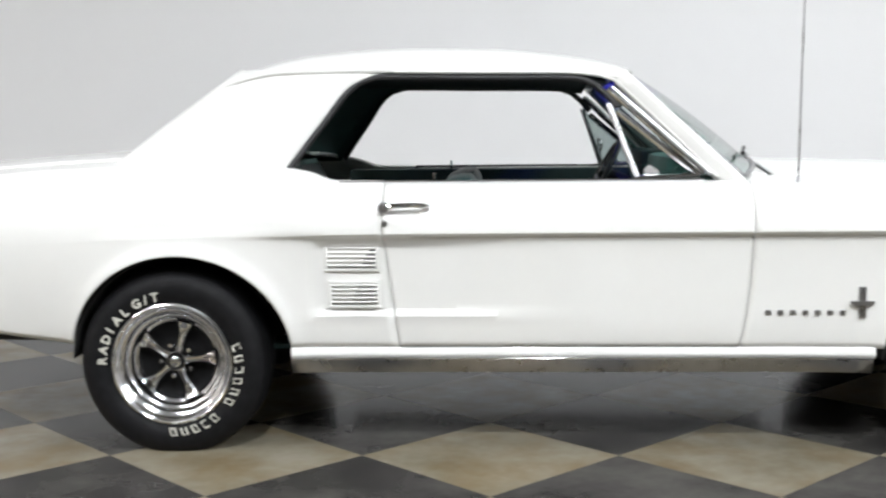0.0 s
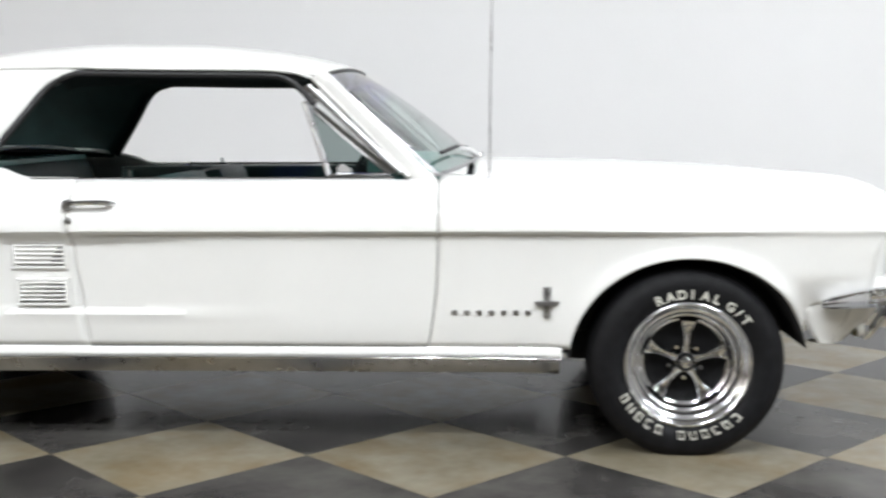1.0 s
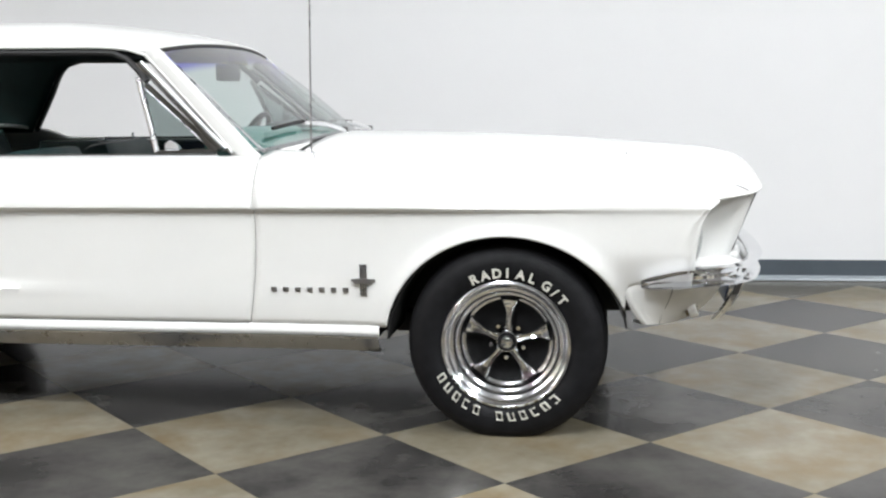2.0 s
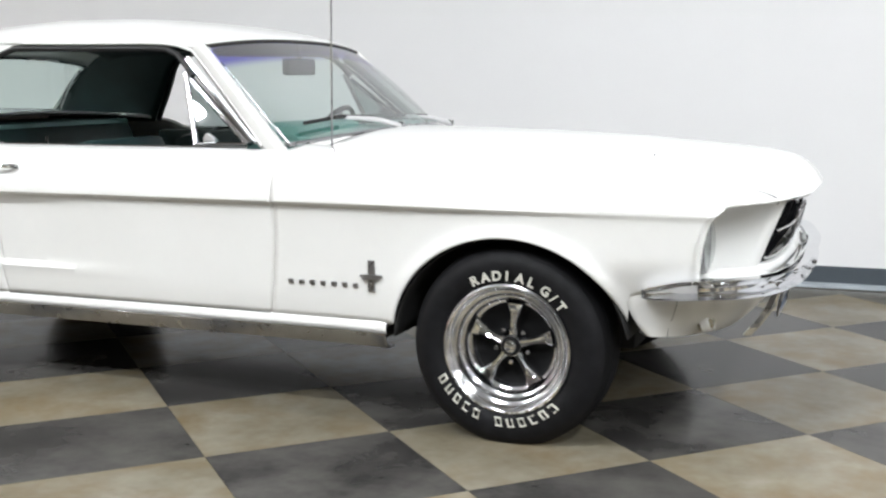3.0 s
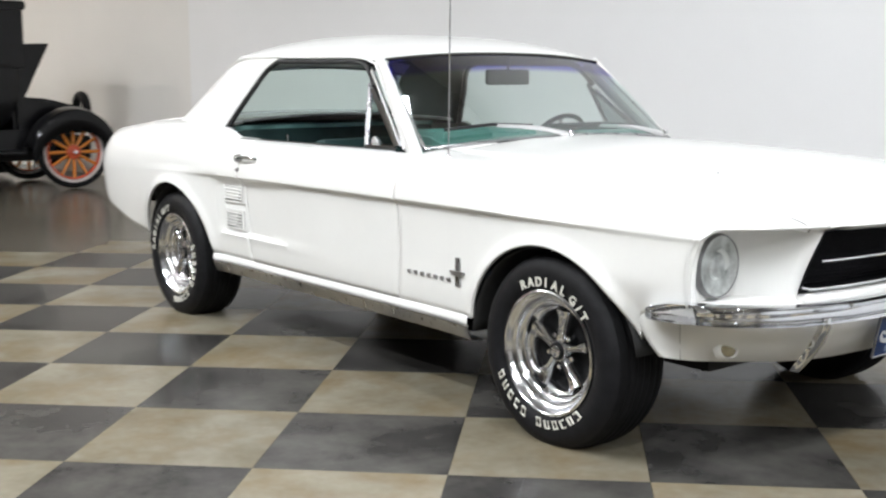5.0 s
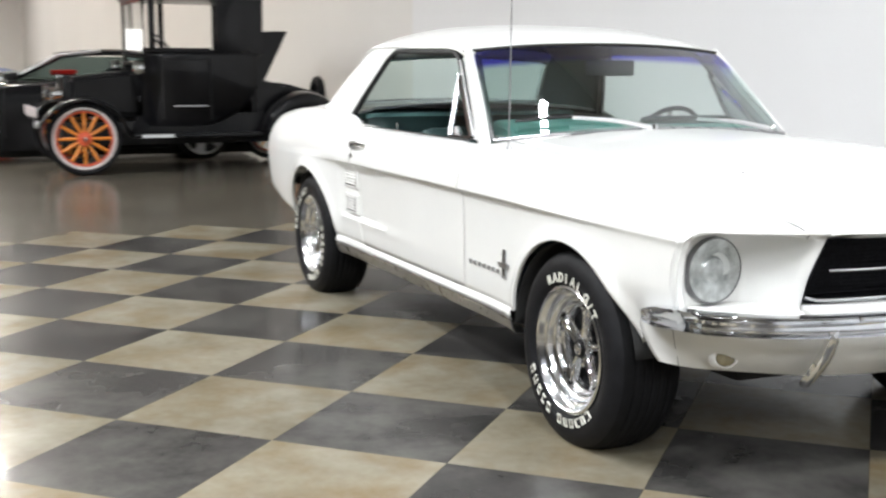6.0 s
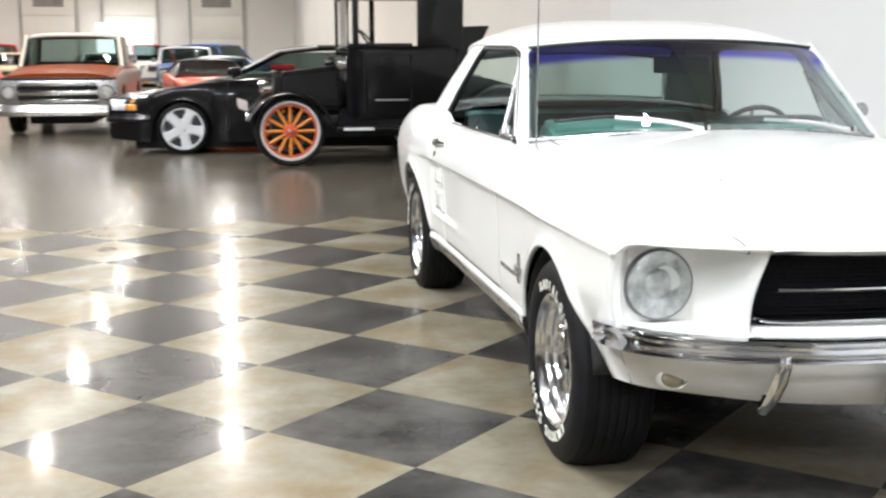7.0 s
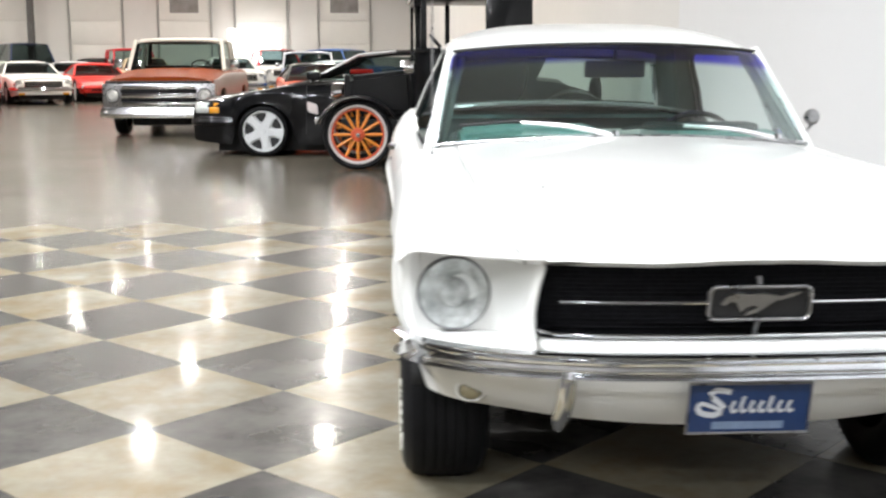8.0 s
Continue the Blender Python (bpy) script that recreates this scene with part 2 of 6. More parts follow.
PLATE_WHITE = material("plate_white", (0.72, 0.74, 0.78), 0.45, grain=0.05, scale=40)
TILE_DARK = material("dark_floor_tile", (0.027, 0.026, 0.025), 0.27, 0, 0.125, grain=0.35, scale=2.2, second=(0.066, 0.062, 0.059), specular=0.065, coat_rough=0.08, random_hue=0.12, stain=(0.088, 0.085, 0.077), world_space=True)
TILE_PALE = material("tan_floor_tile", (0.188, 0.161, 0.107), 0.27, 0, 0.125, grain=0.28, scale=2.6, second=(0.255, 0.235, 0.188), specular=0.065, coat_rough=0.08, random_hue=0.11, stain=(0.150, 0.110, 0.056), world_space=True)
CONCRETE = material("polished_concrete", (0.092, 0.082, 0.064), 0.22, 0, 0.10, grain=0.15, scale=0.6, second=(0.128, 0.114, 0.091), specular=0.16, coat_rough=0.17, rough_var=0.03, bump=0.01, bump_scale=12)
WALL_GREY = material("grey_white_wall_paint", (0.77, 0.77, 0.775), 0.6, grain=0.02, scale=0.6, bump=0.03, bump_scale=120)
WALL_CREAM = material("cream_wall_paint", (0.73, 0.712, 0.685), 0.6, grain=0.03, scale=0.5, bump=0.03, bump_scale=120)
CEILING = material("grey_ceiling_paint", (0.38, 0.38, 0.38), 0.8, grain=0.05, scale=0.4)
# dark tone for the walls out of view, so less light bounces back
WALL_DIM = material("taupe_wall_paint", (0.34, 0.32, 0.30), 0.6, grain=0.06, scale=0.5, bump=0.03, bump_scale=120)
BASE = material("slate_baseboard", (0.075, 0.09, 0.105), 0.35, grain=0.12, scale=5, bump=0.05, bump_scale=60)
BASE_TOE = material("baseboard_toe", (0.26, 0.29, 0.31), 0.3, grain=0.1, scale=6)
DOOR_PANEL = material("pale_door_panel", (0.76, 0.74, 0.70), 0.5, grain=0.04, scale=1.2, bump=0.03, bump_scale=60)
GROOVE = material("grey_door_track", (0.40, 0.39, 0.37), 0.6, grain=0.2, scale=10)
WINDOW_GREY = material("grey_window_pane", (0.30, 0.28, 0.27), 0.15, grain=0.2, scale=3)
LENS = glowing("lamp_lens", (0.94, 0.97, 1.0), LAMP)
LENS_STRIP = glowing("strip_lens", (0.94, 0.97, 1.0), LAMP * 0.3)
LENS_HALL = glowing("warm_lamp_lens", (1.0, 0.945, 0.865), HALL)
HOUSING = material("grey_lamp_housing", (0.4, 0.4, 0.41), 0.4, 0.6, grain=0.1, scale=10)
DAY = glowing("daylit_opening", (1.0, 1.0, 1.0), 2.0)
BLACK_PAINT = material("black_enamel", (0.005, 0.005, 0.006), 0.3, 0, 0.46, specular=0.06, grain=0.2, scale=4, coat_rough=0.02)
OLD_BLACK = material("old_black_enamel", (0.005, 0.005, 0.006), 0.28, 0, 0.38, specular=0.15, grain=0.3, scale=5, bump=0.03, bump_scale=60, coat_rough=0.08)
ORANGE_WOOD = material("orange_spoke_paint", (0.72, 0.24, 0.03), 0.4, 0, 0.3, grain=0.15, scale=25)
RED_HUB = material("red_orange_hub_paint", (0.62, 0.09, 0.03), 0.4, 0, 0.3, grain=0.15, scale=25)
WHITE_RIM = material("pale_rim_paint", (0.66, 0.58, 0.56), 0.45, grain=0.1, scale=25)
ALLOY = material("silver_alloy", (0.74, 0.75, 0.76), 0.35, 0.25, grain=0.06, scale=20)

# ---- the hall ----
WALL_Y, CORNER_X, FAR_X, CEIL = 2.36, -8.9, -47.0, 6.9


def structure(name, bm, material_, label, flat=True):
    return tagged(new(name, mesh_of(name, bm, material_, flat=flat)), label, name.split("_")[0], kind="structure")


bm = bmesh.new()
box(bm, FAR_X - 0.3, 14.3, -30.3, 3.0, -0.30, -0.003)
floor = structure("floor", bm, CONCRETE, "polished brown-grey concrete showroom floor with a soft shine")

bm = bmesh.new()
box(bm, CORNER_X, 14.0, WALL_Y, WALL_Y + 0.2, -0.003, CEIL)
structure("wall_north", bm, WALL_GREY, "plain pale grey painted showroom wall behind the white coupe")

# the cream wall runs on from the corner, a little out of line
bm = bmesh.new()
d = Vector((FAR_X - CORNER_X, 1.25 - (WALL_Y + 0.06), 0))
box(bm, 0, d.length, -0.2, 0.0, -0.003, CEIL, m=Matrix.Translation((CORNER_X, WALL_Y + 0.06, 0)) @ Matrix.Rotation(math.atan2(d.y, d.x), 4, "Z"))
structure("wall_cream", bm, WALL_CREAM, "long cream painted wall behind the parked cars")
# east and south walls are unseen; their colour is darkened to cut bounced light
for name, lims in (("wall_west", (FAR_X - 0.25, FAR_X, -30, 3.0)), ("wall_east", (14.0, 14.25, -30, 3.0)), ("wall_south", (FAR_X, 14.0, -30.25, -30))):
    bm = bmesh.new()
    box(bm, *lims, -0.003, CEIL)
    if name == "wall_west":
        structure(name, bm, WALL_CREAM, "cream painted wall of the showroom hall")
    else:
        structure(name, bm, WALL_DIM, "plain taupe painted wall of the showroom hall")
bm = bmesh.new()
box(bm, FAR_X, 14.0, -30, 3.0, CEIL, CEIL + 0.2)
structure("ceiling", bm, CEILING, "flat grey ceiling of the showroom hall")

# baseboard with a pale toe along the grey wall
base = new("baseboard")
tagged(base, "slate blue rubber baseboard with a paler rounded toe", "baseboard", kind="structure")
bm = bmesh.new()
prism(bm, [(CORNER_X, 0.026), (14, 0.026), (14, 0.118), (CORNER_X, 0.118)], WALL_Y - 0.009, WALL_Y - 0.001)
part("skirting", bm, BASE, base)
bm = bmesh.new()
grid(bm, [[(x, WALL_Y - 0.001 - 0.045 * math.cos(a), 0.0015 + 0.026 * math.sin(a)) for a in np.linspace(0, math.pi / 2, 6)] for x in (CORNER_X, 14)])
part("toe", bm, BASE_TOE, base)

# sectional doors in the far wall
for k, y in enumerate((-23.8, -20.2, -16.4, -12.49, -8.78, -5.55, -2.0)):
    dr = new("door_%d" % (k + 1))
    tagged(dr, "closed pale sectional loading door with dark tracks and a small grey window", "loading door", kind="structure")
    dr.matrix_basis = pose(FAR_X, y, 0)
    bm = bmesh.new()
    for i in range(5):
        box(bm, 0.02, 0.07, -1.06, 1.06, 0.02 + i * 0.98, 0.985 + i * 0.98, 0.012)
    part("panel", bm, DOOR_PANEL, dr)
    for s in (-1, 1):
        bm = bmesh.new()
        box(bm, 0.0, 0.14, s * 1.12 - 0.035, s * 1.12 + 0.035, 0, 5.4, 0.01)
        part("track", bm, GROOVE, dr)
    if k in (1, 4, 6):
        bm = bmesh.new()
        box(bm, 0.07, 0.085, -0.6, 0.6, 3.3, 4.0, 0.01)
        part("window", bm, WINDOW_GREY, dr)
for y in (-15.05, -24.6):
    bm = bmesh.new()
    box(bm, FAR_X + 0.4, FAR_X + 0.75, y - 0.11, y + 0.11, 0, CEIL, 0.02)
    structure("column", bm, COLUMN, "dark steel column in front of the far wall")
bm = bmesh.new()
box(bm, FAR_X + 0.9, FAR_X + 0.96, -6.85, -4.65, 1.25, 2.62, 0.02)
structure("window_bright", bm, DAY, "white overexposed light box in front of the far wall")

# high-bay lamps
bm = bmesh.new()
lathe(bm, [(0.0, 0.22), (0.10, 0.21), (0.14, 0.13), (0.30, 0.05), (0.33, -0.02), (0.31, -0.02), (0.28, 0.03), (0.0, 0.04)], 24, pose(0, 0, 0, 90, 0, 0))
HOUSE_ME = mesh_of("housing", bm, HOUSING)
bm = bmesh.new()
disc(bm, 0.275, 0.02, 24, pose(0, 0, 0, 90, 0, 0))
LENS_ME = mesh_of("lens", bm, LENS, flat=True)
bm = bmesh.new()
disc(bm, 0.175, 0.02, 24, pose(0, 0, 0, 90, 0, 0))
LENS_WARM = mesh_of("lens", bm, LENS_HALL, flat=True)
bm = bmesh.new()
tube(bm, [(0, 0, 0.2), (0, 0, 0.88)], 0.012)
ROD_ME = mesh_of("rod", bm, HOUSING)
for row_y in (-1.9, -5.4, -9.5, -13.6, -17.7, -22.5):
    for i in range(11):
        x = 10.0 - 5.65 * i
        y = -7.4 if row_y == -9.5 and x > -9 else row_y
        # fewer lamps over the white coupe than in the hall beyond; two bays are dark
        if (x > -9 and y < -10) or x < FAR_X + 2 or (y < -8 and -28 < x < -18) or (y > -3 and (-9 < x < -6 or -3 < x < 0)):
            continue
        la = thing("high_bay_lamp", "round grey high-bay ceiling lamp, switched on", "ceiling lamp", pose(x, y, 6.0), "high-bay lamps of the hall")
        share("housing", HOUSE_ME, la, Matrix())
        share("lens", LENS_ME if x > -9 else LENS_WARM, la, Matrix())
        share("rod", ROD_ME, la, Matrix())
# a long strip lamp hangs over the white coupe
la = thing("strip_lamp", "long slim grey strip lamp, switched on, hung over the coupe", "ceiling lamp", pose(-.35, .22, 6.0, 0, 0, -37))
bm = bmesh.new()
box(bm, -1.05, 1.05, -.11, .11, 0, .10, .02)
part("housing", bm, HOUSING, la)
bm = bmesh.new()
box(bm, -.95, .95, -.05, .05, -.012, -.001, .004)
part("lens", bm, LENS_STRIP, la)
for x in (-.8, .8):
    bm = bmesh.new()
    tube(bm, [(x, 0, .09), (x, 0, .89)], .008)
    part("rod", bm, HOUSING, la)


# ---- the white coupe ----
CAR = thing("classic_coupe", "white two-door classic coupe with chrome trim and a teal interior", "car", pose(0, -0.024, 0, 0, 0, -0.8))

C = curve((-3.88, .755), (-3.70, .805), (-3.2, .846), (-2.6, .860), (-1.6, .856), (-.8, .853), (0, .860), (.35, .862), (.55, .858), (.66, .845), (.75, .815), (.90, .73))
ZC = curve((-3.86, .70), (-2.4, .748), (-1.8, .752), (0, .752), (.7, .752), (.9, .75))
BELT = curve((-3.86, .905), (-3.62, .928), (-3.44, .946), (-3.18, .968), (-2.8, .978), (-2.45, .974), (-2.36, .966), (-2.28, .950), (-2.19, .918), (-1.5, .915), (-.9, .915),
             (-.6, .900), (0, .885), (.3, .870), (.5, .852), (.6, .833), (.68, .803), (.73, .787), (.9, .775))
TOP = curve((-3.86, .952), (-3.6, .980), (-3.2, 1.006), (-2.9, 1.02), (-2.0, 1.02), (-1.0, .976), (-.72, .966), (-.2, .953), (.2, .934), (.4, .918), (.6, .902), (.74, .893), (.9, .881))
DROP = curve((0, .10), (.02, .068), (.05, .036), (.10, .014), (.20, 0), (5, 0))
IN = curve((0, 0), (.006, -.004), (.014, -.020), (.07, -.030), (.15, -.034), (.25, -.040), (.33, -.046), (.40, -.058), (.47, -.085))
SOFT = curve((0, 0), (.05, -.002), (.15, -.012), (.25, -.030), (.33, -.050), (.40, -.085), (.47, -.13))
SHOULDER = curve((0, 0), (.12, -.002), (.35, -.011), (.6, -.032), (.8, -.060), (.92, -.085), (1, -.112))
LIP = curve((0, .892), (.3, .880), (.45, .861), (.545, .835), (.62, .808), (.68, .778), (.72, .753), (.76, .725), (.80, .695), (.86, .662), (.92, .64))
FRONT = curve((.36, .590), (.45, .600), (.585, .612), (.64, .618), (.70, .630), (.735, .645), (.752, .657), (.775, .685))
ARCHES = ((0.020, 0.31, 0.394, 0.352), (-2.722, 0.317, 0.383, 0.364))
BOTTOM = curve((-3.86, .53), (-3.6, .465), (-3.35, .405), (-3.0, .37), (-2.2, .362), (-.4, .358), (.385, .382), (.395, .40), (.408, .497), (.43, .505), (.9, .51))


def sill(x):
    z = BOTTOM(x)
    for xa, za, rx, rz in ARCHES:
        t = 1 - ((x - xa) / rx) ** 2
        z = np.maximum(z, za + rz * np.sqrt(np.maximum(t, 0)))
    return z


def side_y(x, z):
    """Half width of the body side at x and height z, below the belt."""
    zc, c = ZC(x), C(x)
    if z <= zc:
        k = step(-2.62, -2.15, x) * (1 - .72 * step(-.25, .50, x))
        y = c + k * IN(zc - z) + (1 - k) * SOFT(zc - z)
        # scooped hollow round the louvres, running out along the door
        hollow = step(-2.275, -2.235, x) * (1 - step(-2.05, -1.45, x)) * step(.462, .482, z) * (1 - step(.705, .735, z))
        y -= .016 * hollow
        y += .011 * step(-2.30, -2.22, x) * (1 - step(-2.0, -1.20, x)) * np.exp(-((z - .468) / .011) ** 2)
        for xa, za, rx, rz in ARCHES:
            r = math.hypot((x - xa) / rx, (z - za) / rz)
            if r > .9:
                y += .014 * math.exp(-((r - 1) / .09) ** 2) + .010 * math.exp(-((r - 1) / .3) ** 2)
        y -= .050 * step(.24, .42, x) * step(.62, .42, z)
        return float(y)
    t = (z - zc) / (BELT(x) - zc)
    return float(c + SHOULDER(t))


def col_x(x0, x1, n, extra=()):
    xs = set(np.round(np.linspace(x0, x1, n), 5))
    for xa, za, rx, rz in ARCHES:
        for a in np.linspace(0, math.pi, 44):
            x = xa + rx * math.cos(a)
            if x0 < x < x1:
                xs.add(round(x, 5))
    xs |= {e for e in extra if x0 < e < x1}
    return sorted(xs)


LOW = np.concatenate([np.linspace(0, .78, 15), np.array([.85, .90, .94, .965, .985, 1.0])])
UP = np.linspace(0, 1, 13)[1:]


def lean(x, z):
    """The door's rear and front cut lines draw together towards the sill."""
    t = min(1.0, max(0.0, (.74 - z) / .38))
    rear = max(0.0, 1 - abs(x + 2.0268) / .16)
    front = max(0.0, 1 - abs(x + .8018) / .16)
    return x + .052 * t * rear - .036 * t ** 2.2 * front


def side_row(x, low=True, up=True, bottom=None):
    """Points of the right side at x, from the sill to the belt."""
    z0, zc, zb = sill(x) if bottom is None else bottom, ZC(x), BELT(x)
    out = []
    if low:
        for t in LOW:
            z = z0 + (zc - z0) * t
            out.append((lean(x, z), -side_y(lean(x, z), z), z))
    if up:
        out += [(x, -side_y(x, zc + (zb - zc) * t), zc + (zb - zc) * t) for t in UP]
    return out


def top_row(x, t0, t1, n):
    """Points over the top at x, from the belt edge (t 0) to the centre line (t 1)."""
    yb, zb, zt = C(x) + SHOULDER(1.0), BELT(x), TOP(x)
    return [(x, -yb * (1 - t), zb + (zt - zb) * (1 - (1 - t) ** 2.1) - float(DROP(max(0.0, float(LIP(yb * (1 - t))) - x))) * step(0, .25, t) * (.74 + .26 * step(.05, .75, t))) for t in np.linspace(t0, t1, n)]


# doors and quarters, each side
def both(rows):
    return ((-1, rows), (1, mirrored(rows)))


for s, rows in both([side_row(x) for x in np.linspace(-2.0255, -.8035, 90)]):
    bm = bmesh.new()
    grid(bm, rows, flip=s > 0)
    door = part("door", bm, WHITE, CAR, thick=.02)
    if s < 0:
        DOOR_R = door
    else:
        DOOR_L = door
T_SEAM = .17
quarter = []
for x in col_x(-3.86, -2.028, 70):
    quarter.append(side_row(x) + top_row(x, .02, .03 + .19 * step(-2.36, -2.46, x), 6))
for s, rows in both(quarter):
    bm = bmesh.new()
    grid(bm, rows, flip=s > 0)
    q = part("quarter_panel", bm, WHITE, CAR, thick=.015)
    if s < 0:
        QUARTER = q

# front fenders and hood: rows are carried forward to the leading edge
XN = col_x(-.80, .62, 64)


def nose_point(p, x):
    y, z = abs(p[1]), p[2]
    w = step(.745, .80, z)
    end = FRONT(min(z, .775)) * (1 - w) + LIP(y) * w
    return end


def nose_rows(make):
    rows = []
    ends = [nose_point(p, .62) for p in make(.62)]
    for x in XN:
        k = step(.05, .62, x) ** 1.5
        row = []
        for p, e in zip(make(x), ends):
            xx = x + k * (e - .62)
            row.append(make(xx)[len(row)] if abs(xx - x) > 1e-6 else p)
        rows.append(row)
    tip = [(p[0] - .012, p[1] * (1 - .004), p[2] - (.012 if p[2] > .76 else 0)) for p in rows[-1]]
    return rows + [tip]


for s, rows in both(nose_rows(lambda x: side_row(x) + top_row(x, .02, T_SEAM, 6))):
    bm = bmesh.new()
    grid(bm, rows, flip=s > 0)
    f = part("front_fender", bm, WHITE, CAR, thick=.015)
    # black strip standing for the shade in the hood gap, wider towards the nose
    line = [(r[-1][0], r[-1][1], r[-1][2] + .0008) for r in rows if r[-1][0] > .715]
    bm = bmesh.new()
    tube(bm, line, [.0003 + .0026 * i / len(line) for i in range(len(line))], 6)
    part("hood_seal", bm, SEAL, f, "black strip for the shade in the gap beside the hood")
hood = nose_rows(lambda x: top_row(x, T_SEAM + .0015 + .004 * step(.66, .80, x), 1.0, 15))
hood = [r + [(p[0], -p[1], p[2]) for p in r[-2::-1]] for r in hood]
hood = [[(p[0], p[1], p[2] + .002) for p in r] for r in hood if r[5][0] > -.70]
bm = bmesh.new()
grid(bm, hood)
part("hood", bm, WHITE, CAR, thick=.015)
# cowl panel in front of the windscreen, with vent slots
cowl = [top_row(x, T_SEAM, 1.0, 15) for x in np.linspace(-1.0, -.712, 8)]
cowl = [r + [(p[0], -p[1], p[2]) for p in r[-2::-1]] for r in cowl]
bm = bmesh.new()
grid(bm, cowl)
part("cowl_panel", bm, WHITE, CAR, thick=.01)
# trunk lid and tail panel
lid = [top_row(x, .226, 1.0, 13) for x in np.linspace(-3.855, -2.93, 30)]
lid = [[(p[0], p[1], p[2] + .005 * step(-2.93, -2.97, p[0]) + .001) for p in r] for r in lid]
lid = [r + [(p[0], -p[1], p[2]) for p in r[-2::-1]] for r in lid]
bm = bmesh.new()
grid(bm, lid)
part("trunk_lid", bm, WHITE, CAR, thick=.015)
deck = [top_row(x, .2, 1.0, 9) for x in np.linspace(-2.95, -2.50, 6)]
deck = [r + [(p[0], -p[1], p[2]) for p in r[-2::-1]] for r in deck]
bm = bmesh.new()
grid(bm, [[(p[0], p[1], p[2] - .004) for p in r] for r in deck])
part("rear_deck", bm, WHITE, CAR, thick=.01)
rear = side_row(-3.86, bottom=.53) + top_row(-3.86, .02, 1.0, 14)
rear = rear + [(p[0], -p[1], p[2]) for p in rear[-2::-1]]
bm = bmesh.new()
vs = [bm.verts.new((p[0] + .002, p[1], p[2])) for p in rear]
mid = [bm.verts.new((p[0] + .03, p[1] * .9, .68 + (p[2] - .68) * .8)) for p in rear]
for i in range(len(vs) - 1):
    bm.faces.new((vs[i], vs[i + 1], mid[i + 1], mid[i]))
bm.faces.new(mid), bm.faces.new((vs[-1], vs[0], mid[0], mid[-1]))
part("tail_panel", bm, WHITE, CAR)
bm = bmesh.new()
path = [(-3.72, .735), (-3.79, .71), (-3.86, .66), (-3.89, .5), (-3.90, 0)]
path = path + [(x, -y) for x, y in path[-2::-1]]


def bumper(bm, pts, prof, taper=.45):
    """A bar of one section swept along (x, y, z) points, with the ends drawn in."""
    rows, n = [], len(pts)
    for i, p in enumerate(pts):
        a, b = Vector(pts[max(i - 1, 0)]), Vector(pts[min(i + 1, n - 1)])
        t = (b - a).normalized()
        out = Vector((t.y, -t.x, 0)).normalized()
        e = min(i, n - 1 - i) / 5
        k = taper + (1 - taper) * min(1, e) ** .6
        rows.append([Vector(p) + out * (o * k) + Vector((0, 0, z * k)) for o, z in prof])
    vs = grid(bm, rows)
    bm.faces.new(vs[0]), bm.faces.new(vs[-1][::-1])


def dense(pts, n):
    """Evenly spaced points on a smooth line through pts."""
    s = np.concatenate([[0], np.cumsum([math.dist(a, b) for a, b in zip(pts, pts[1:])])])
    fs = [curve(*zip(s, [p[k] for p in pts])) for k in range(len(pts[0]))]
    return [tuple(float(f(t)) for f in fs) for t in np.linspace(0, s[-1], n)]


BLADE = [(-.03, -.036), (.006, -.039), (.024, -.034), (.034, -.022), (.034, -.009), (.026, .001), (.017, .008), (.013, .016), (.012, .025), (.004, .032), (-.012, .035), (-.035, .030)]
bumper(bm, dense([(x, y, .50) for x, y in path], 60), BLADE)
part("rear_bumper", bm, CHROME, CAR)

# rocker panels with their bright moulding
for s in (-1, 1):
    bm = bmesh.new()
    rows = []
    for x in np.linspace(-2.345, -.395, 30):
        y = side_y(x, .362)
        rows.append([(x, s * (y - .002), .362), (x, s * (y + .004), .353), (x, s * (y + .005), .334), (x, s * (y - .004), .323)])
    grid(bm, rows)
    part("sill_strip", bm, WHITE, CAR)
    bm = bmesh.new()
    rows = []
    for x in np.linspace(-2.345, -.40, 30):
        y = side_y(x, .362)
        rows.append([(x, s * (y - .004), .324), (x, s * (y + .003), .319), (x, s * (y - .002), .305), (x, s * (y - .010), .284), (x, s * (y - .020), .270), (x, s * (y - .07), .266)])
    grid(bm, rows)
    part("rocker_moulding", bm, STEEL, CAR, "ribbed bright metal rocker moulding", thick=.004)
    bm = bmesh.new()
    tube(bm, [(x, s * (side_y(x, .362) + .003), .322) for x in np.linspace(-2.345, -.40, 12)], .0035, 6)
    part("rocker_bead", bm, CHROME, CAR)

# wheel wells, chassis, closed spaces under the sheet metal
for xa, za, rx, rz in ARCHES:
    for s in (-1, 1):
        bm = bmesh.new()
        arc = [(xa + (rx - .004) * math.cos(a), za + (rz - .004) * math.sin(a)) for a in np.linspace(.16, math.pi - .02, 30)]
        grid(bm, [[(x, s * y, z) for x, z in arc] for y in (.50, .78, .815)])
        part("wheel_well", bm, UNDER, CAR, thick=.004)
for nm, lims in (("chassis", (-2.36, -.35, -.44, .44, .262, .335)), ("crossmember", (-.34, .34, -.40, .40, .235, .345)), ("engine_bay", (-.66, .44, -.50, .50, .36, .80)),
                 ("boot_floor", (-3.70, -2.42, -.52, .52, .33, .86)), ("floor_pan", (-2.33, -.42, -.77, .77, .290, .335))):
    bm = bmesh.new()
    box(bm, *lims, .02)
    part(nm, bm, UNDER, CAR, "matt black underbody")
for x in (0.0, -2.742):
    bm = bmesh.new()
    tube(bm, [(x, -.70, .30), (x, .70, .30)], .045, 10)
    part("axle", bm, UNDER, CAR)

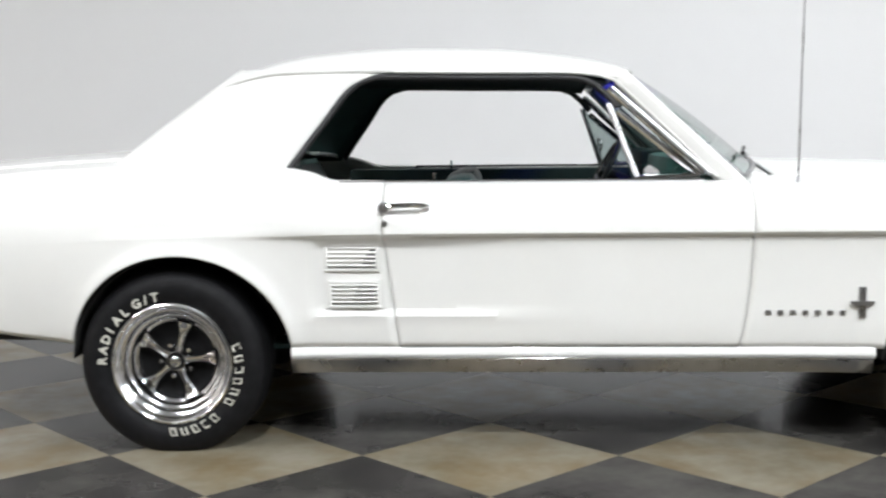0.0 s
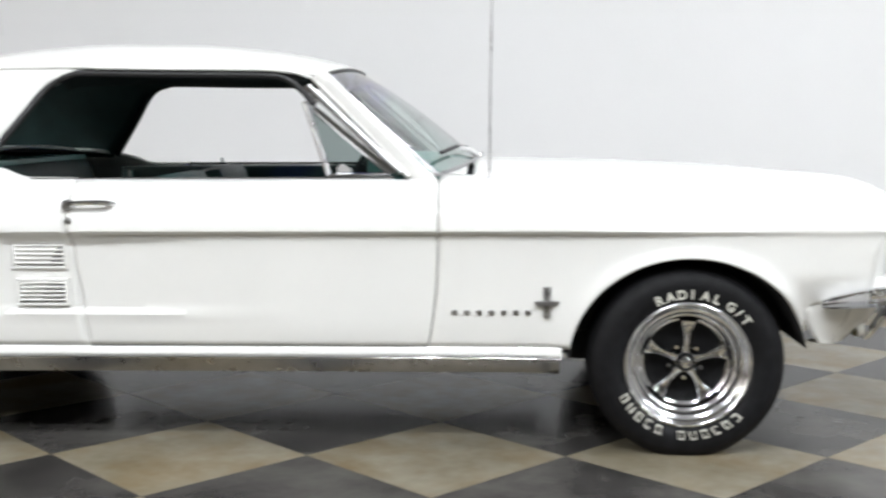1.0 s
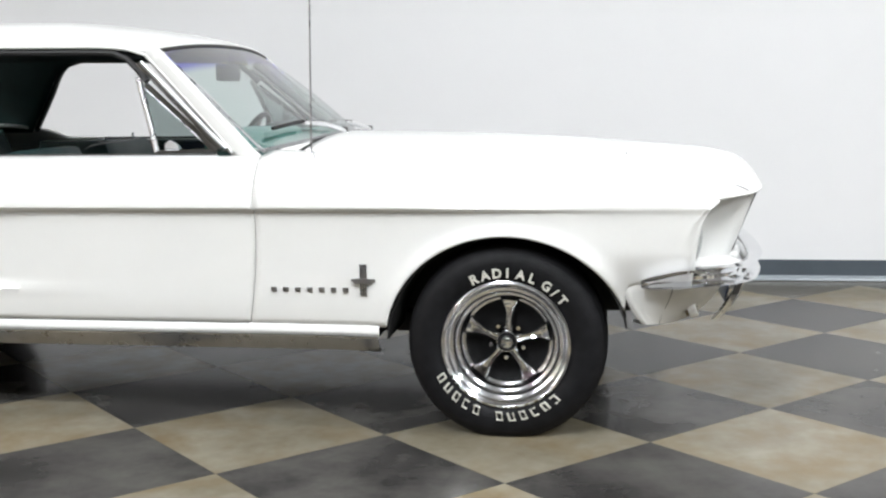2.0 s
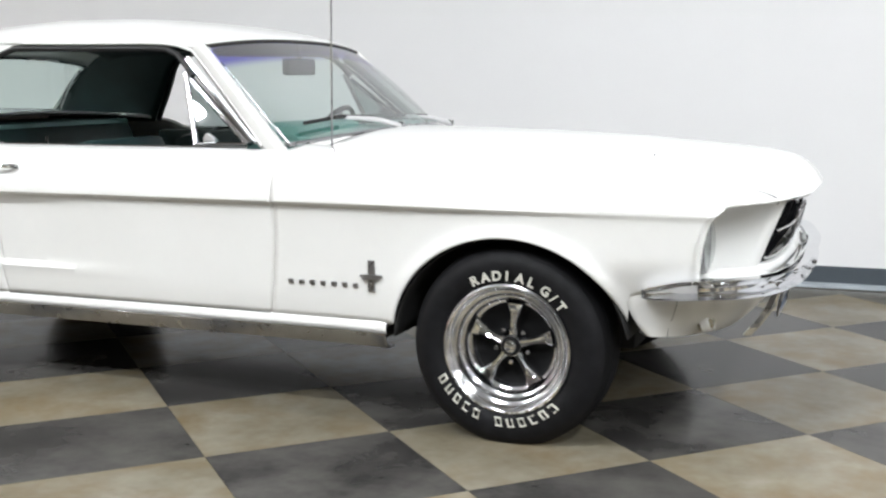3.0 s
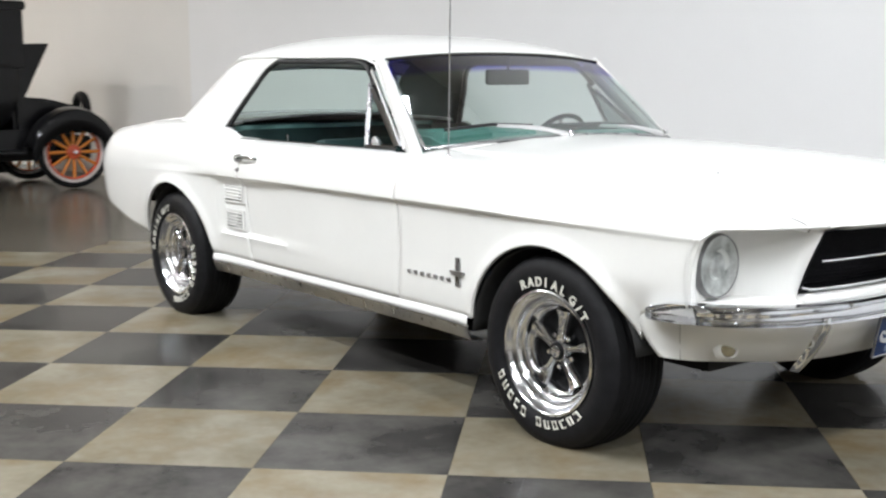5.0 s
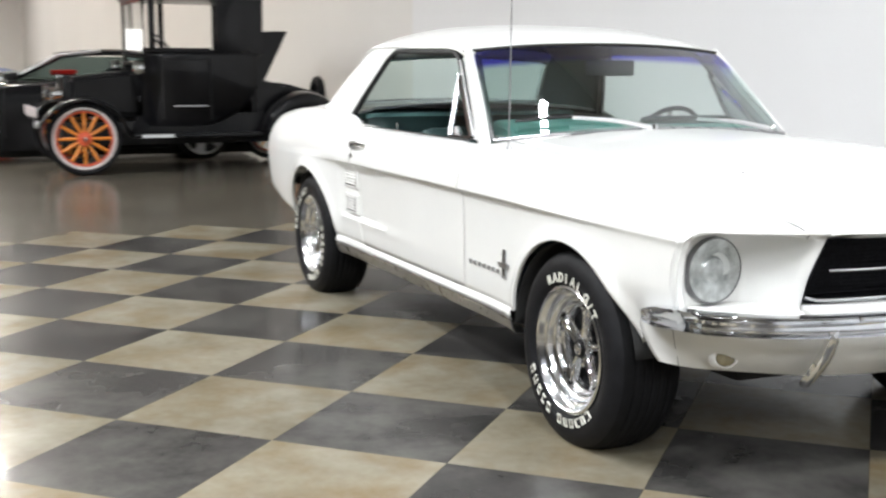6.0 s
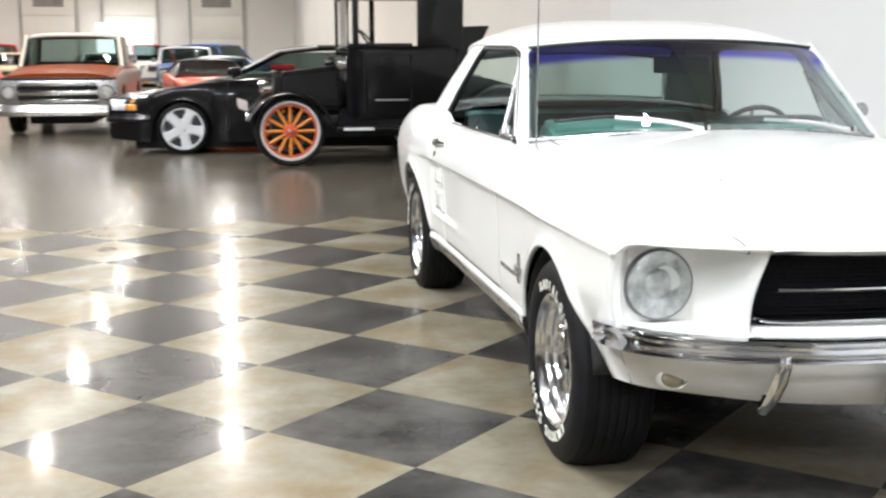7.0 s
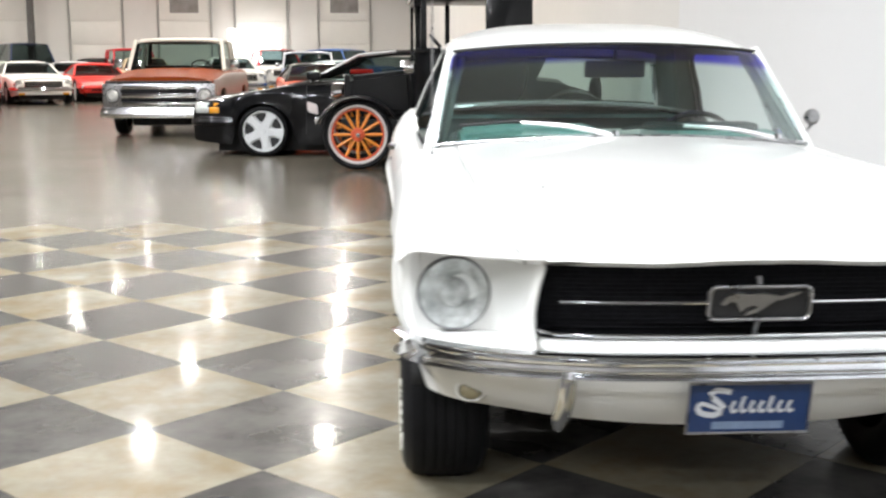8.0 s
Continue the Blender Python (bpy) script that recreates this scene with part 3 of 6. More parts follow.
# ---- nose of the coupe ----
INNER = curve((.556, .522), (.60, .528), (.64, .531), (.70, .525), (.775, .510))


def bucket(s):
    """Hollow round the headlamp between the fender edge and the grille."""
    rows = []
    for v in np.linspace(0, 1, 14):
        z = .560 + v * .212
        xo = float(FRONT(z))
        yo = side_y(min(xo, .66), z)
        yi = float(INNER(z))
        row = [(xo - .006, s * (yo + .001), z), (xo + .002, s * (yo - .001), z)]
        for u in np.linspace(0, 1, 24):
            y = yo - .006 + (yi - yo + .006) * u
            flat = min(xo, .620) - .016
            x = xo + .004 * step(0, .02, u) + (flat - xo - .004) * step(.02, .14, u) + (.824 - .080 * (1 - v) - flat) * step(.68, 1.28, u) * 1.82
            row.append((x, s * y, z))
        rows.append(row)
    brow = [(max(float(LIP(abs(p[1]))) - .004, p[0]), p[1], .777) for p in rows[-1]]
    brow[0], brow[1] = [(p[0], p[1], .777) for p in rows[-1][:2]]
    under = [(max(float(LIP(abs(p[1]))) - .05, p[0]), p[1], .545) for p in rows[0]]
    return [under] + rows + [brow]


for s in (-1, 1):
    bm = bmesh.new()
    grid(bm, bucket(s), flip=s > 0)
    hb = part("headlamp_bucket", bm, WHITE, CAR, thick=.008)
    m = Matrix.Translation((.601, s * .711, .659)) @ Matrix.Rotation(radians(90), 4, "Z") @ Matrix.Rotation(radians(s * -3), 4, "Z") @ Matrix.Diagonal((1.03, 1, 1.03, 1))
    bm = bmesh.new()
    lathe(bm, [(.0, -.001), (.03, -.002), (.050, -.004), (.066, -.008), (.078, -.013), (.087, -.016), (.0885, .010)], 40, m)
    lamp = part("headlamp", bm, REFLECTOR, CAR, "round sealed-beam headlamp with a grey reflector")
    bm = bmesh.new()
    lathe(bm, [(.0, -.040), (.03, -.038), (.055, -.033), (.074, -.026), (.086, -.016)], 40, m)
    part("lens", bm, CLEAR, lamp)
    bm = bmesh.new()
    lathe(bm, [(0, -.003), (.010, -.005), (.022, -.010), (.032, -.011), (.037, -.008), (.040, -.002)], 28, m)
    part("bulb_shield", bm, REFLECTOR, lamp, "grey inner reflector")
    bm = bmesh.new()
    lathe(bm, [(.0855, -.012), (.0862, -.017), (.0885, -.018), (.0905, -.014), (.0915, -.004), (.092, .012)], 40, m)
    part("bezel", bm, BEZEL, lamp, "dull dark chrome ring")
    # panel below the lamp, behind the bumper
# painted strip under the grille
rows = []
for y in np.linspace(-.575, .575, 47):
    x = float(LIP(abs(y))) - .16 * step(.49, .575, abs(y))
    rows.append([(x - .125, y, .575), (x - .100, y, .573), (x - .084, y, .567), (x - .078, y, .555), (x - .080, y, .530)])
bm = bmesh.new()
grid(bm, rows)
part("stone_guard", bm, WHITE, CAR, thick=.006)

# grille, leaning back towards its foot
def back(z):
    return .072 * (.770 - z) / .19


bm = bmesh.new()
outline = [(.500, .580), (.512, .584), (.519, .598), (.522, .63), (.519, .70), (.509, .764), (.40, .774), (.20, .779)]
outline = [(-y, z) for y, z in outline] + outline[::-1]
bm.faces.new([bm.verts.new((.672, y, z)) for y, z in outline])
a = [bm.verts.new((.672, y, z)) for y, z in outline]
b = [bm.verts.new((float(LIP(abs(y))) - .016 - back(z), y, z)) for y, z in outline]
for i in range(len(a)):
    j = (i + 1) % len(a)
    bm.faces.new((a[i], a[j], b[j], b[i]))
gr = part("grille", bm, GRILLE, CAR, "black grille with fine horizontal bars", flat=True)
for z in np.linspace(.596, .768, 16):
    bm = bmesh.new()
    tube(bm, [(float(LIP(abs(y))) - .075 - back(z), y, z) for y in np.linspace(-.518, .518, 15)], .0014, 5)
    part("grille_bar", bm, GRILLE, gr)
for y0, y1 in ((-.470, -.124), (.124, .470)):
    bm = bmesh.new()
    tube(bm, [(float(LIP(abs(y))) - .03 - back(.673), y, .671) for y in np.linspace(y0, y1, 9)], .0048, 8)
    part("grille_strip", bm, CHROME, gr, "thin chrome strip")
bm = bmesh.new()
tube(bm, dense([(float(LIP(abs(y))) - .022 - back(.586), y, .585 + (.010 * ((abs(y) - .46) / .055) ** 2 if abs(y) > .46 else 0)) for y in np.linspace(-.516, .516, 31)], 61), .0050, 8)
part("grille_moulding", bm, CHROME, gr, "chrome moulding along the lower edge")
for z0, z1 in ((.712, .730), (.588, .628)):
    bm = bmesh.new()
    tube(bm, [(.815, 0, z0), (.815 - .4 * (z1 - z0), 0, z1)] if z0 > .7 else [(.785, 0, z0), (.812, 0, z1)], .006, 6)
    part("grille_post", bm, STEEL, gr)
# framed badge: a plain rounded frame round a slim running shape
bm = bmesh.new()
BADGE = Matrix.Translation((.822, 0, .669)) @ Matrix.Rotation(radians(12), 4, "Y")
ring = [BADGE @ Vector((0, sy * (.121 - c), sz * (.042 - e))) for sy, sz, pts in ((1, 1, ((0, .014), (.006, .004), (.014, 0))), (-1, 1, ((.014, 0), (.006, .004), (0, .014))), (-1, -1, ((0, .014), (.006, .004), (.014, 0))), (1, -1, ((.014, 0), (.006, .004), (0, .014)))) for c, e in pts]
tube(bm, ring + [ring[0]], .0048, 8, caps=False)
badge = part("badge_frame", bm, STEEL, gr, "dull chrome rectangular badge frame")
bm = bmesh.new()
shape = [(-.094, -.002), (-.084, .013), (-.070, .024), (-.050, .027), (-.030, .023), (.005, .026), (.030, .022), (.050, .018), (.066, .026), (.100, .030), (.074, .017), (.052, .010), (.034, .006),
         (.016, -.008), (-.006, -.022), (-.036, -.032), (-.030, -.022), (-.006, -.010), (-.014, -.004), (-.034, -.010), (-.044, -.022), (-.050, -.010), (-.056, .002), (-.070, .006), (-.084, -.004)]
va = [bm.verts.new(BADGE @ Vector((.004, y, z))) for y, z in shape]
vb = [bm.verts.new(BADGE @ Vector((-.004, y, z))) for y, z in shape]
bm.faces.new(va), bm.faces.new(vb[::-1])
for i in range(len(va)):
    j = (i + 1) % len(va)
    bm.faces.new((va[j], va[i], vb[i], vb[j]))
part("badge", bm, STEEL, gr, "plain bright badge shape", flat=True)
bm = bmesh.new()
box(bm, -.010, -.006, -.117, .117, -.039, .039, m=BADGE)
part("badge_backing", bm, BLACK, gr)

# bumper, valance, park lamps, guards, plate
FP = [(.852, 0, .528), (.843, .30, .528), (.812, .52, .531), (.782, .66, .537), (.735, .757, .542), (.660, .815, .542), (.570, .834, .536), (.500, .830, .524), (.450, .820, .514)]
FP = FP[::-1] + [(x, -y, z) for x, y, z in FP[1:]]
bm = bmesh.new()
bumper(bm, dense(FP, 90), [(o, z * .86) for o, z in BLADE], .4)
bump_ob = part("front_bumper", bm, CHROME, CAR, "chrome wrap-round front bumper")
for y in (-.40, -.13, .13, .40):
    bm = bmesh.new()
    bmesh.ops.create_uvsphere(bm, u_segments=10, v_segments=6, radius=.008, matrix=Matrix.Translation((.858 - .06 * y * y, y, .546)))
    part("bolt", bm, CHROME, bump_ob)
# the valance wraps round from one wheel opening to the other
VT = dense([(.392, .806), (.46, .803), (.54, .796), (.60, .772), (.65, .725), (.695, .64), (.735, .50), (.765, .28), (.775, 0)], 40)
VLOW = dense([(.455, .775), (.48, .762), (.515, .735), (.545, .698), (.572, .640), (.602, .550), (.630, .43), (.648, .25), (.655, 0)], 40)
VZ = curve((0, .372), (.25, .357), (.55, .333), (.8, .320), (1, .316))
half = []
for k, (a, b) in enumerate(zip(VT, VLOW)):
    zb = float(VZ(k / 39))
    half.append([(a[0] + (b[0] - a[0]) * t ** 2.0, a[1] + (b[1] - a[1]) * t ** 2.0, .518 + (zb - .518) * t) for t in np.linspace(0, 1, 9)] + [(b[0] - .03, b[1] * .96, zb + .004)])
rows = half + [[(p[0], -p[1], p[2]) for p in r] for r in half[-2::-1]]
bm = bmesh.new()
grid(bm, rows)
val = part("front_valance", bm, WHITE, CAR, thick=.006)
k = next(i for i, a in enumerate(VT) if a[0] > .548)
for s in (-1, 1):
    bm = bmesh.new()
    tube(bm, [(p[0], s * (p[1] + .0004), p[2]) for p in [Vector(half[k - 3][i]).lerp(Vector(half[k][i]), 1 - (i / 8) ** 2) for i in range(1, 9)]], .0012, 5)
    part("valance_seam", bm, SEAL, val)
for s in (-1, 1):
    m = Matrix.Translation((.624, s * .668, .410)) @ Matrix.Rotation(radians(90 - s * -4), 4, "Z") @ Matrix.Rotation(radians(-16), 4, "X")
    bm = bmesh.new()
    lathe(bm, [(0, -.012), (.025, -.010), (.036, -.004), (.040, .012), (.040, .03)], 24, m @ Matrix.Diagonal((.84, 1, .62, 1)))
    pl = part("park_lamp", bm, PARK, CAR, "small oval amber-clear park lamp in the valance")
    bm = bmesh.new()
    lathe(bm, [(.040, -.004), (.044, -.007), (.048, -.003), (.050, .02)], 24, m @ Matrix.Diagonal((.84, 1, .62, 1)))
    part("rim", bm, WHITE, pl)
    bm = bmesh.new()
    rows = []
    for x, y, z, w in ((.806, .448, .505, .016), (.806, .449, .475, .019), (.786, .452, .425, .021), (.754, .456, .375, .021), (.728, .458, .343, .017), (.716, .459, .328, .008)):
        rows.append([(x - .020, s * (y - w), z), (x - .002, s * (y - w), z), (x + .006, s * (y - w * .5), z), (x + .008, s * y, z), (x + .006, s * (y + w * .5), z), (x - .002, s * (y + w), z), (x - .020, s * (y + w), z)])
    grid(bm, rows)
    part("bumper_guard", bm, CHROME, bump_ob, "slanted chrome guard below the bumper")
bm = bmesh.new()
m = Matrix.Translation((.782, -.004, .402)) @ Matrix.Rotation(radians(11), 4, "Y")
box(bm, -.003, .003, -.150, .150, -.067, .067, .002, m=m)
plate = part("front_plate", bm, PLATE, CAR, "dark blue showroom plate with white lettering shapes")
bm = bmesh.new()
fr = [(-.150, -.067), (.150, -.067), (.150, .067), (-.150, .067)]
tube(bm, [m @ Vector((.004, y, z)) for y, z in fr + fr[:1]], .0035, 6)
part("plate_rim", bm, STEEL, plate)
def stroke(pts, r):
    """A flat rounded stroke on the plate through (y, z) points."""
    bm = bmesh.new()
    tube(bm, [Vector((0, y, z)) for y, z in dense(pts, 12)], r, 6)
    bmesh.ops.transform(bm, verts=bm.verts, matrix=m @ Matrix.Translation((.0042, 0, .004)) @ Matrix.Diagonal((.25, 1, 1, 1)))
    part("plate_stroke", bm, PLATE_WHITE, plate, "white script-like stroke")


stroke([(-.048, .040), (-.080, .046), (-.098, .034), (-.078, .014), (-.062, -.002), (-.082, -.022), (-.118, -.016), (-.128, .000)], .0085)
stroke([(-.128, .000), (-.118, .010), (-.098, .004), (-.070, -.008)], .006)
for k in range(7):
    y = -.040 + k * .023
    stroke([(y + .004, .004 + (.024 if k in (1, 4) else .012)), (y - .003, -.004), (y + .001, -.014), (y + .012, -.008)], .0048)
bm = bmesh.new()
box(bm, .0035, .005, -.088, .088, -.056, -.036, m=m)
part("plate_strip", bm, PLATE_PALE, plate, flat=True)

# ---- greenhouse of the coupe ----
ROOF = curve((-2.66, 1.262), (-2.60, 1.298), (-2.53, 1.328), (-2.45, 1.353), (-2.30, 1.382), (-2.0, 1.401), (-1.7, 1.396), (-1.45, 1.373), (-1.28, 1.339), (-1.20, 1.312), (-1.15, 1.290))
RAIL = curve((-2.66, 1.222), (-2.60, 1.254), (-2.53, 1.278), (-2.4, 1.297), (-2.1, 1.298), (-1.7, 1.292), (-1.4, 1.288), (-1.28, 1.276), (-1.15, 1.258))
EDGE = curve((-2.66, .560), (-2.60, .578), (-2.53, .590), (-2.3, .600), (-1.7, .612), (-1.3, .615), (-1.15, .610))
roof_rows = []
for x in np.linspace(-2.66, -1.20, 44):
    e, zr, zt = float(EDGE(x)), float(RAIL(x)), float(ROOF(x))
    row = []
    for t in np.linspace(-1, 1, 33):
        bow = (1 - t * t)
        xx = x + (.045 * bow * step(-1.5, -1.20, x)) + (.03 * bow * (1 - step(-2.66, -2.4, x)))
        row.append((xx, e * math.copysign(1 - (1 - abs(t)) ** 1.25, t), zr + (zt - zr) * (1 - abs(t) ** 3.1)))
    roof_rows.append(row)
roof_rows.append([(p[0] + .012, p[1] * .99, p[2] - .014) for p in roof_rows[-1]])
bm = bmesh.new()
grid(bm, roof_rows)
roof = part("roof", bm, WHITE, CAR, thick=.012)
bm = bmesh.new()
grid(bm, [[(p[0], p[1] * .97, p[2] - .028) for p in r] for r in roof_rows[4:-3]])
part("headliner", bm, HEADLINER, CAR, "dark cloth headliner", thick=.006)

# sail panels: from the quarter up to the roof rail
FWD = curve((.955, -2.375), (1.05, -2.305), (1.15, -2.232), (1.22, -2.182), (1.26, -2.135), (1.285, -2.06), (1.30, -2.0))
AFT = curve((.95, -3.03), (1.0, -2.948), (1.06, -2.873), (1.15, -2.758), (1.22, -2.668), (1.26, -2.616), (1.31, -2.55))
SAIL_Y = curve((.95, .742), (1.0, .722), (1.10, .683), (1.20, .638), (1.26, .612), (1.31, .588))
for s in (-1, 1):
    rows = []
    for z in np.linspace(.955, 1.308, 20):
        xa, xb, y = float(FWD(z)), float(AFT(z)), float(SAIL_Y(z))
        row = [(xa + (xb - xa) * u, s * (y - .05 * u ** 5 - .006 * u), z) for u in np.linspace(0, 1, 12)]
        row += [(xb - .010, s * (y - .075), z + .004), (xb - .004, s * (y - .105), z + .008)]
        rows.append(row)
    bm = bmesh.new()
    grid(bm, rows, flip=s > 0)
    part("sail_panel", bm, WHITE, CAR, thick=.012)
    bm = bmesh.new()
    grid(bm, [[(p[0] + .0, p[1] * (1 - .04), p[2] - .006) for p in r[:12]] for r in rows])
    part("pillar_trim", bm, TEAL_DARK, CAR, "dark teal pillar lining", thick=.005)
    # rubber seal round the side opening
    seal = [(float(FWD(z)) + .010, s * (float(SAIL_Y(z)) - .012), z - .004) for z in np.linspace(.962, 1.262, 14)]
    seal += [(x, s * (float(EDGE(x)) - .006), float(RAIL(x)) - .022) for x in np.linspace(-2.06, -1.36, 12)]
    seal += [(-1.31, s * .612, 1.245), (-1.265, s * .622, 1.205), (-1.23, s * .632, 1.165)]
    bm = bmesh.new()
    tube(bm, seal, .012, 8)
    part("window_seal", bm, SEAL, CAR, "black rubber window seal")
    bm = bmesh.new()
    rail = [(x, s * (float(EDGE(x)) + .008), float(RAIL(x)) - .003) for x in np.linspace(-2.0, -1.30, 14)]
    rail += [(-1.235, s * .622, 1.255), (-1.10, s * .660, 1.125), (-.96, s * .700, .985), (-.905, s * .722, .925)]
    tube(bm, rail, .0055, 6)
    part("drip_rail", bm, WHITE, CAR)
    # windscreen pillar: white outer skin with a bright inner moulding
    bm = bmesh.new()
    rows = []
    for t in np.linspace(-.12, 1, 11):
        c = Vector((-.846, s * .716, .915)).lerp(Vector((-1.215, s * .612, 1.272)), t)
        w = .050 - .012 * t
        rows.append([c + Vector((-w * .78, s * .004, -w * .55)), c + Vector((-w * .4, s * .016, -w * .2)), c + Vector((.0, s * .018, .014)), c + Vector((w * .35, s * .006, .020)), c + Vector((w * .42, -s * .02, .012)), c + Vector((-.02, -s * .035, -.02))])
    grid(bm, rows)
    part("windscreen_pillar", bm, WHITE, CAR, thick=.004)
    bm = bmesh.new()
    tube(bm, [Vector((-.812, s * .692, .932)).lerp(Vector((-1.188, s * .598, 1.268)), t) for t in np.linspace(0, 1, 8)], .006, 8)
    part("windscreen_moulding", bm, STEEL, CAR, "slim windscreen moulding")
    bm = bmesh.new()
    tube(bm, [Vector((-.872, s * .672, .930)).lerp(Vector((-1.225, s * .572, 1.252)), t) for t in np.linspace(0, 1, 8)], [.016, .017, .018, .018, .018, .018, .019, .020], 10)
    part("pillar_lining", bm, PILLAR_GREY, CAR, "grey pillar lining inside the windscreen")
    bm = bmesh.new()
    tube(bm, [Vector((-.945, s * .712, .935)).lerp(Vector((-1.262, s * .622, 1.225)), t) for t in np.linspace(0, 1, 8)], .010, 8)
    part("pillar_moulding", bm, CHROME, CAR, "bright moulding along the pillar")
    bm = bmesh.new()
    tube(bm, [Vector((-.925, s * .724, .938)).lerp(Vector((-1.248, s * .634, 1.232)), t) for t in np.linspace(0, 1, 8)], .005, 8)
    part("pillar_bead", bm, SATIN, CAR, "slim bright bead along the pillar")

    # quarter light with its chrome frame
    A, B_, D = Vector((-1.262, s * .630, 1.175)), Vector((-1.172, s * .715, .925)), Vector((-.960, s * .712, .928))
    bm = bmesh.new()
    bm.faces.new([bm.verts.new(v) for v in (A, B_, D)])
    ql = part("vent_window", bm, DEEP_GLASS, CAR, "small triangular vent window in a chrome frame")
    bm = bmesh.new()
    tube(bm, [A, B_], .011, 8)
    part("vent_post", bm, STEEL, ql)
    bm = bmesh.new()
    tube(bm, [B_, D], .010, 8)
    tube(bm, [D, A.lerp(D, .10)], .013, 8)
    part("vent_frame", bm, CHROME, ql)
    bm = bmesh.new()
    prism(bm, [(-1.150, .934), (-1.090, .934), (-1.100, .950), (-1.130, .968), (-1.146, .955)], s * .700 - .010, s * .700 + .010)
    bmesh.ops.bevel(bm, geom=bm.edges[:], offset=.003, segments=2, affect="EDGES")
    part("vent_latch", bm, SATIN, ql, "bright vent window latch")
    # belt moulding on the door top
    bm = bmesh.new()
    tube(bm, [(x, s * (side_y(x, .914) - .010), .918) for x in np.linspace(-2.18, -.95, 14)], .005, 6)
    part("belt_moulding", bm, CHROME, DOOR_R if s < 0 else DOOR_L)
    # inner door skin
    bm = bmesh.new()
    box(bm, -2.33, -.86, s * .70 - .03, s * .70 + .03, .36, .908, .012)
    part("door_card", bm, TEAL_DARK, DOOR_R if s < 0 else DOOR_L, "dark teal vinyl door lining")
    bm = bmesh.new()
    tube(bm, [(-1.86, s * .68, .90), (-1.86, s * .68, .945)], .006, 8)
    part("lock_knob", bm, CHROME, DOOR_R if s < 0 else DOOR_L)
    bm = bmesh.new()
    box(bm, -1.75, -1.30, s * .655 - .02, s * .655 + .02, .66, .70, .012)
    part("armrest", bm, TEAL, DOOR_R if s < 0 else DOOR_L)


def sheet(a, b, c, d_, bow, n=13):
    """A bowed pane between four corners, a b below and d c above; bow is its rise in the middle, along the normal."""
    a, b, c, d_ = map(Vector, (a, b, c, d_))
    nrm = (b - a).cross(d_ - a).normalized()
    rows = []
    for v in np.linspace(0, 1, n):
        rows.append([a.lerp(b, u).lerp(d_.lerp(c, u), v) + nrm * (bow(u, v)) for u in np.linspace(0, 1, n + 6)])
    return rows


SCREEN = []
for v in np.linspace(0, 1, 12):
    row = []
    for u in np.linspace(-1, 1, 25):
        xb, zb = -.812 + .127 * (1 - abs(u) ** 2.2), .928 + .036 * (1 - u * u)
        xt, zt = -1.190 + .042 * (1 - u * u), 1.272 + .030 * (1 - abs(u) ** 2.4)
        yb, yt = .697 * u, .608 * u
        row.append((xb + (xt - xb) * v, yb + (yt - yb) * v, zb + (zt - zb) * v + .018 * math.sin(math.pi * v)))
    SCREEN.append(row)
bm = bmesh.new()
grid(bm, SCREEN)
shield = part("windscreen", bm, SHIELD, CAR, "green-tinted curved windscreen with a blue shade strip")
bm = bmesh.new()
tube(bm, [(p[0] + .002, p[1], p[2] - .002) for p in SCREEN[-1]], .008, 8)
part("windscreen_header", bm, BLACK, shield)
bm = bmesh.new()
tube(bm, [(p[0] + .006, p[1], p[2] + .001) for p in SCREEN[0]], .008, 8)
part("windscreen_base", bm, STEEL, shield)

BACK = []
for v in np.linspace(0, 1, 9):
    row = []
    for u in np.linspace(-1, 1, 19):
        xb, zb = -2.88 - .03 * (1 - u * u), 1.000 + .018 * (1 - u * u)
        xt, zt = -2.645 + .03 * (1 - u * u), 1.224 + .034 * (1 - u * u)
        row.append((xb + (xt - xb) * v - .015 * math.sin(math.pi * v), (.60 - .07 * v) * u, zb + (zt - zb) * v + .02 * math.sin(math.pi * v)))
    BACK.append(row)
bm = bmesh.new()
grid(bm, BACK)
bg = part("rear_window", bm, GLASS, CAR, "green-tinted rear window")
bm = bmesh.new()
loop = [r[0] for r in BACK] + BACK[-1][1:] + [r[-1] for r in BACK[-2::-1]] + BACK[0][-2::-1]
tube(bm, loop, .010, 6, caps=False)
part("rear_window_moulding", bm, CHROME, bg)

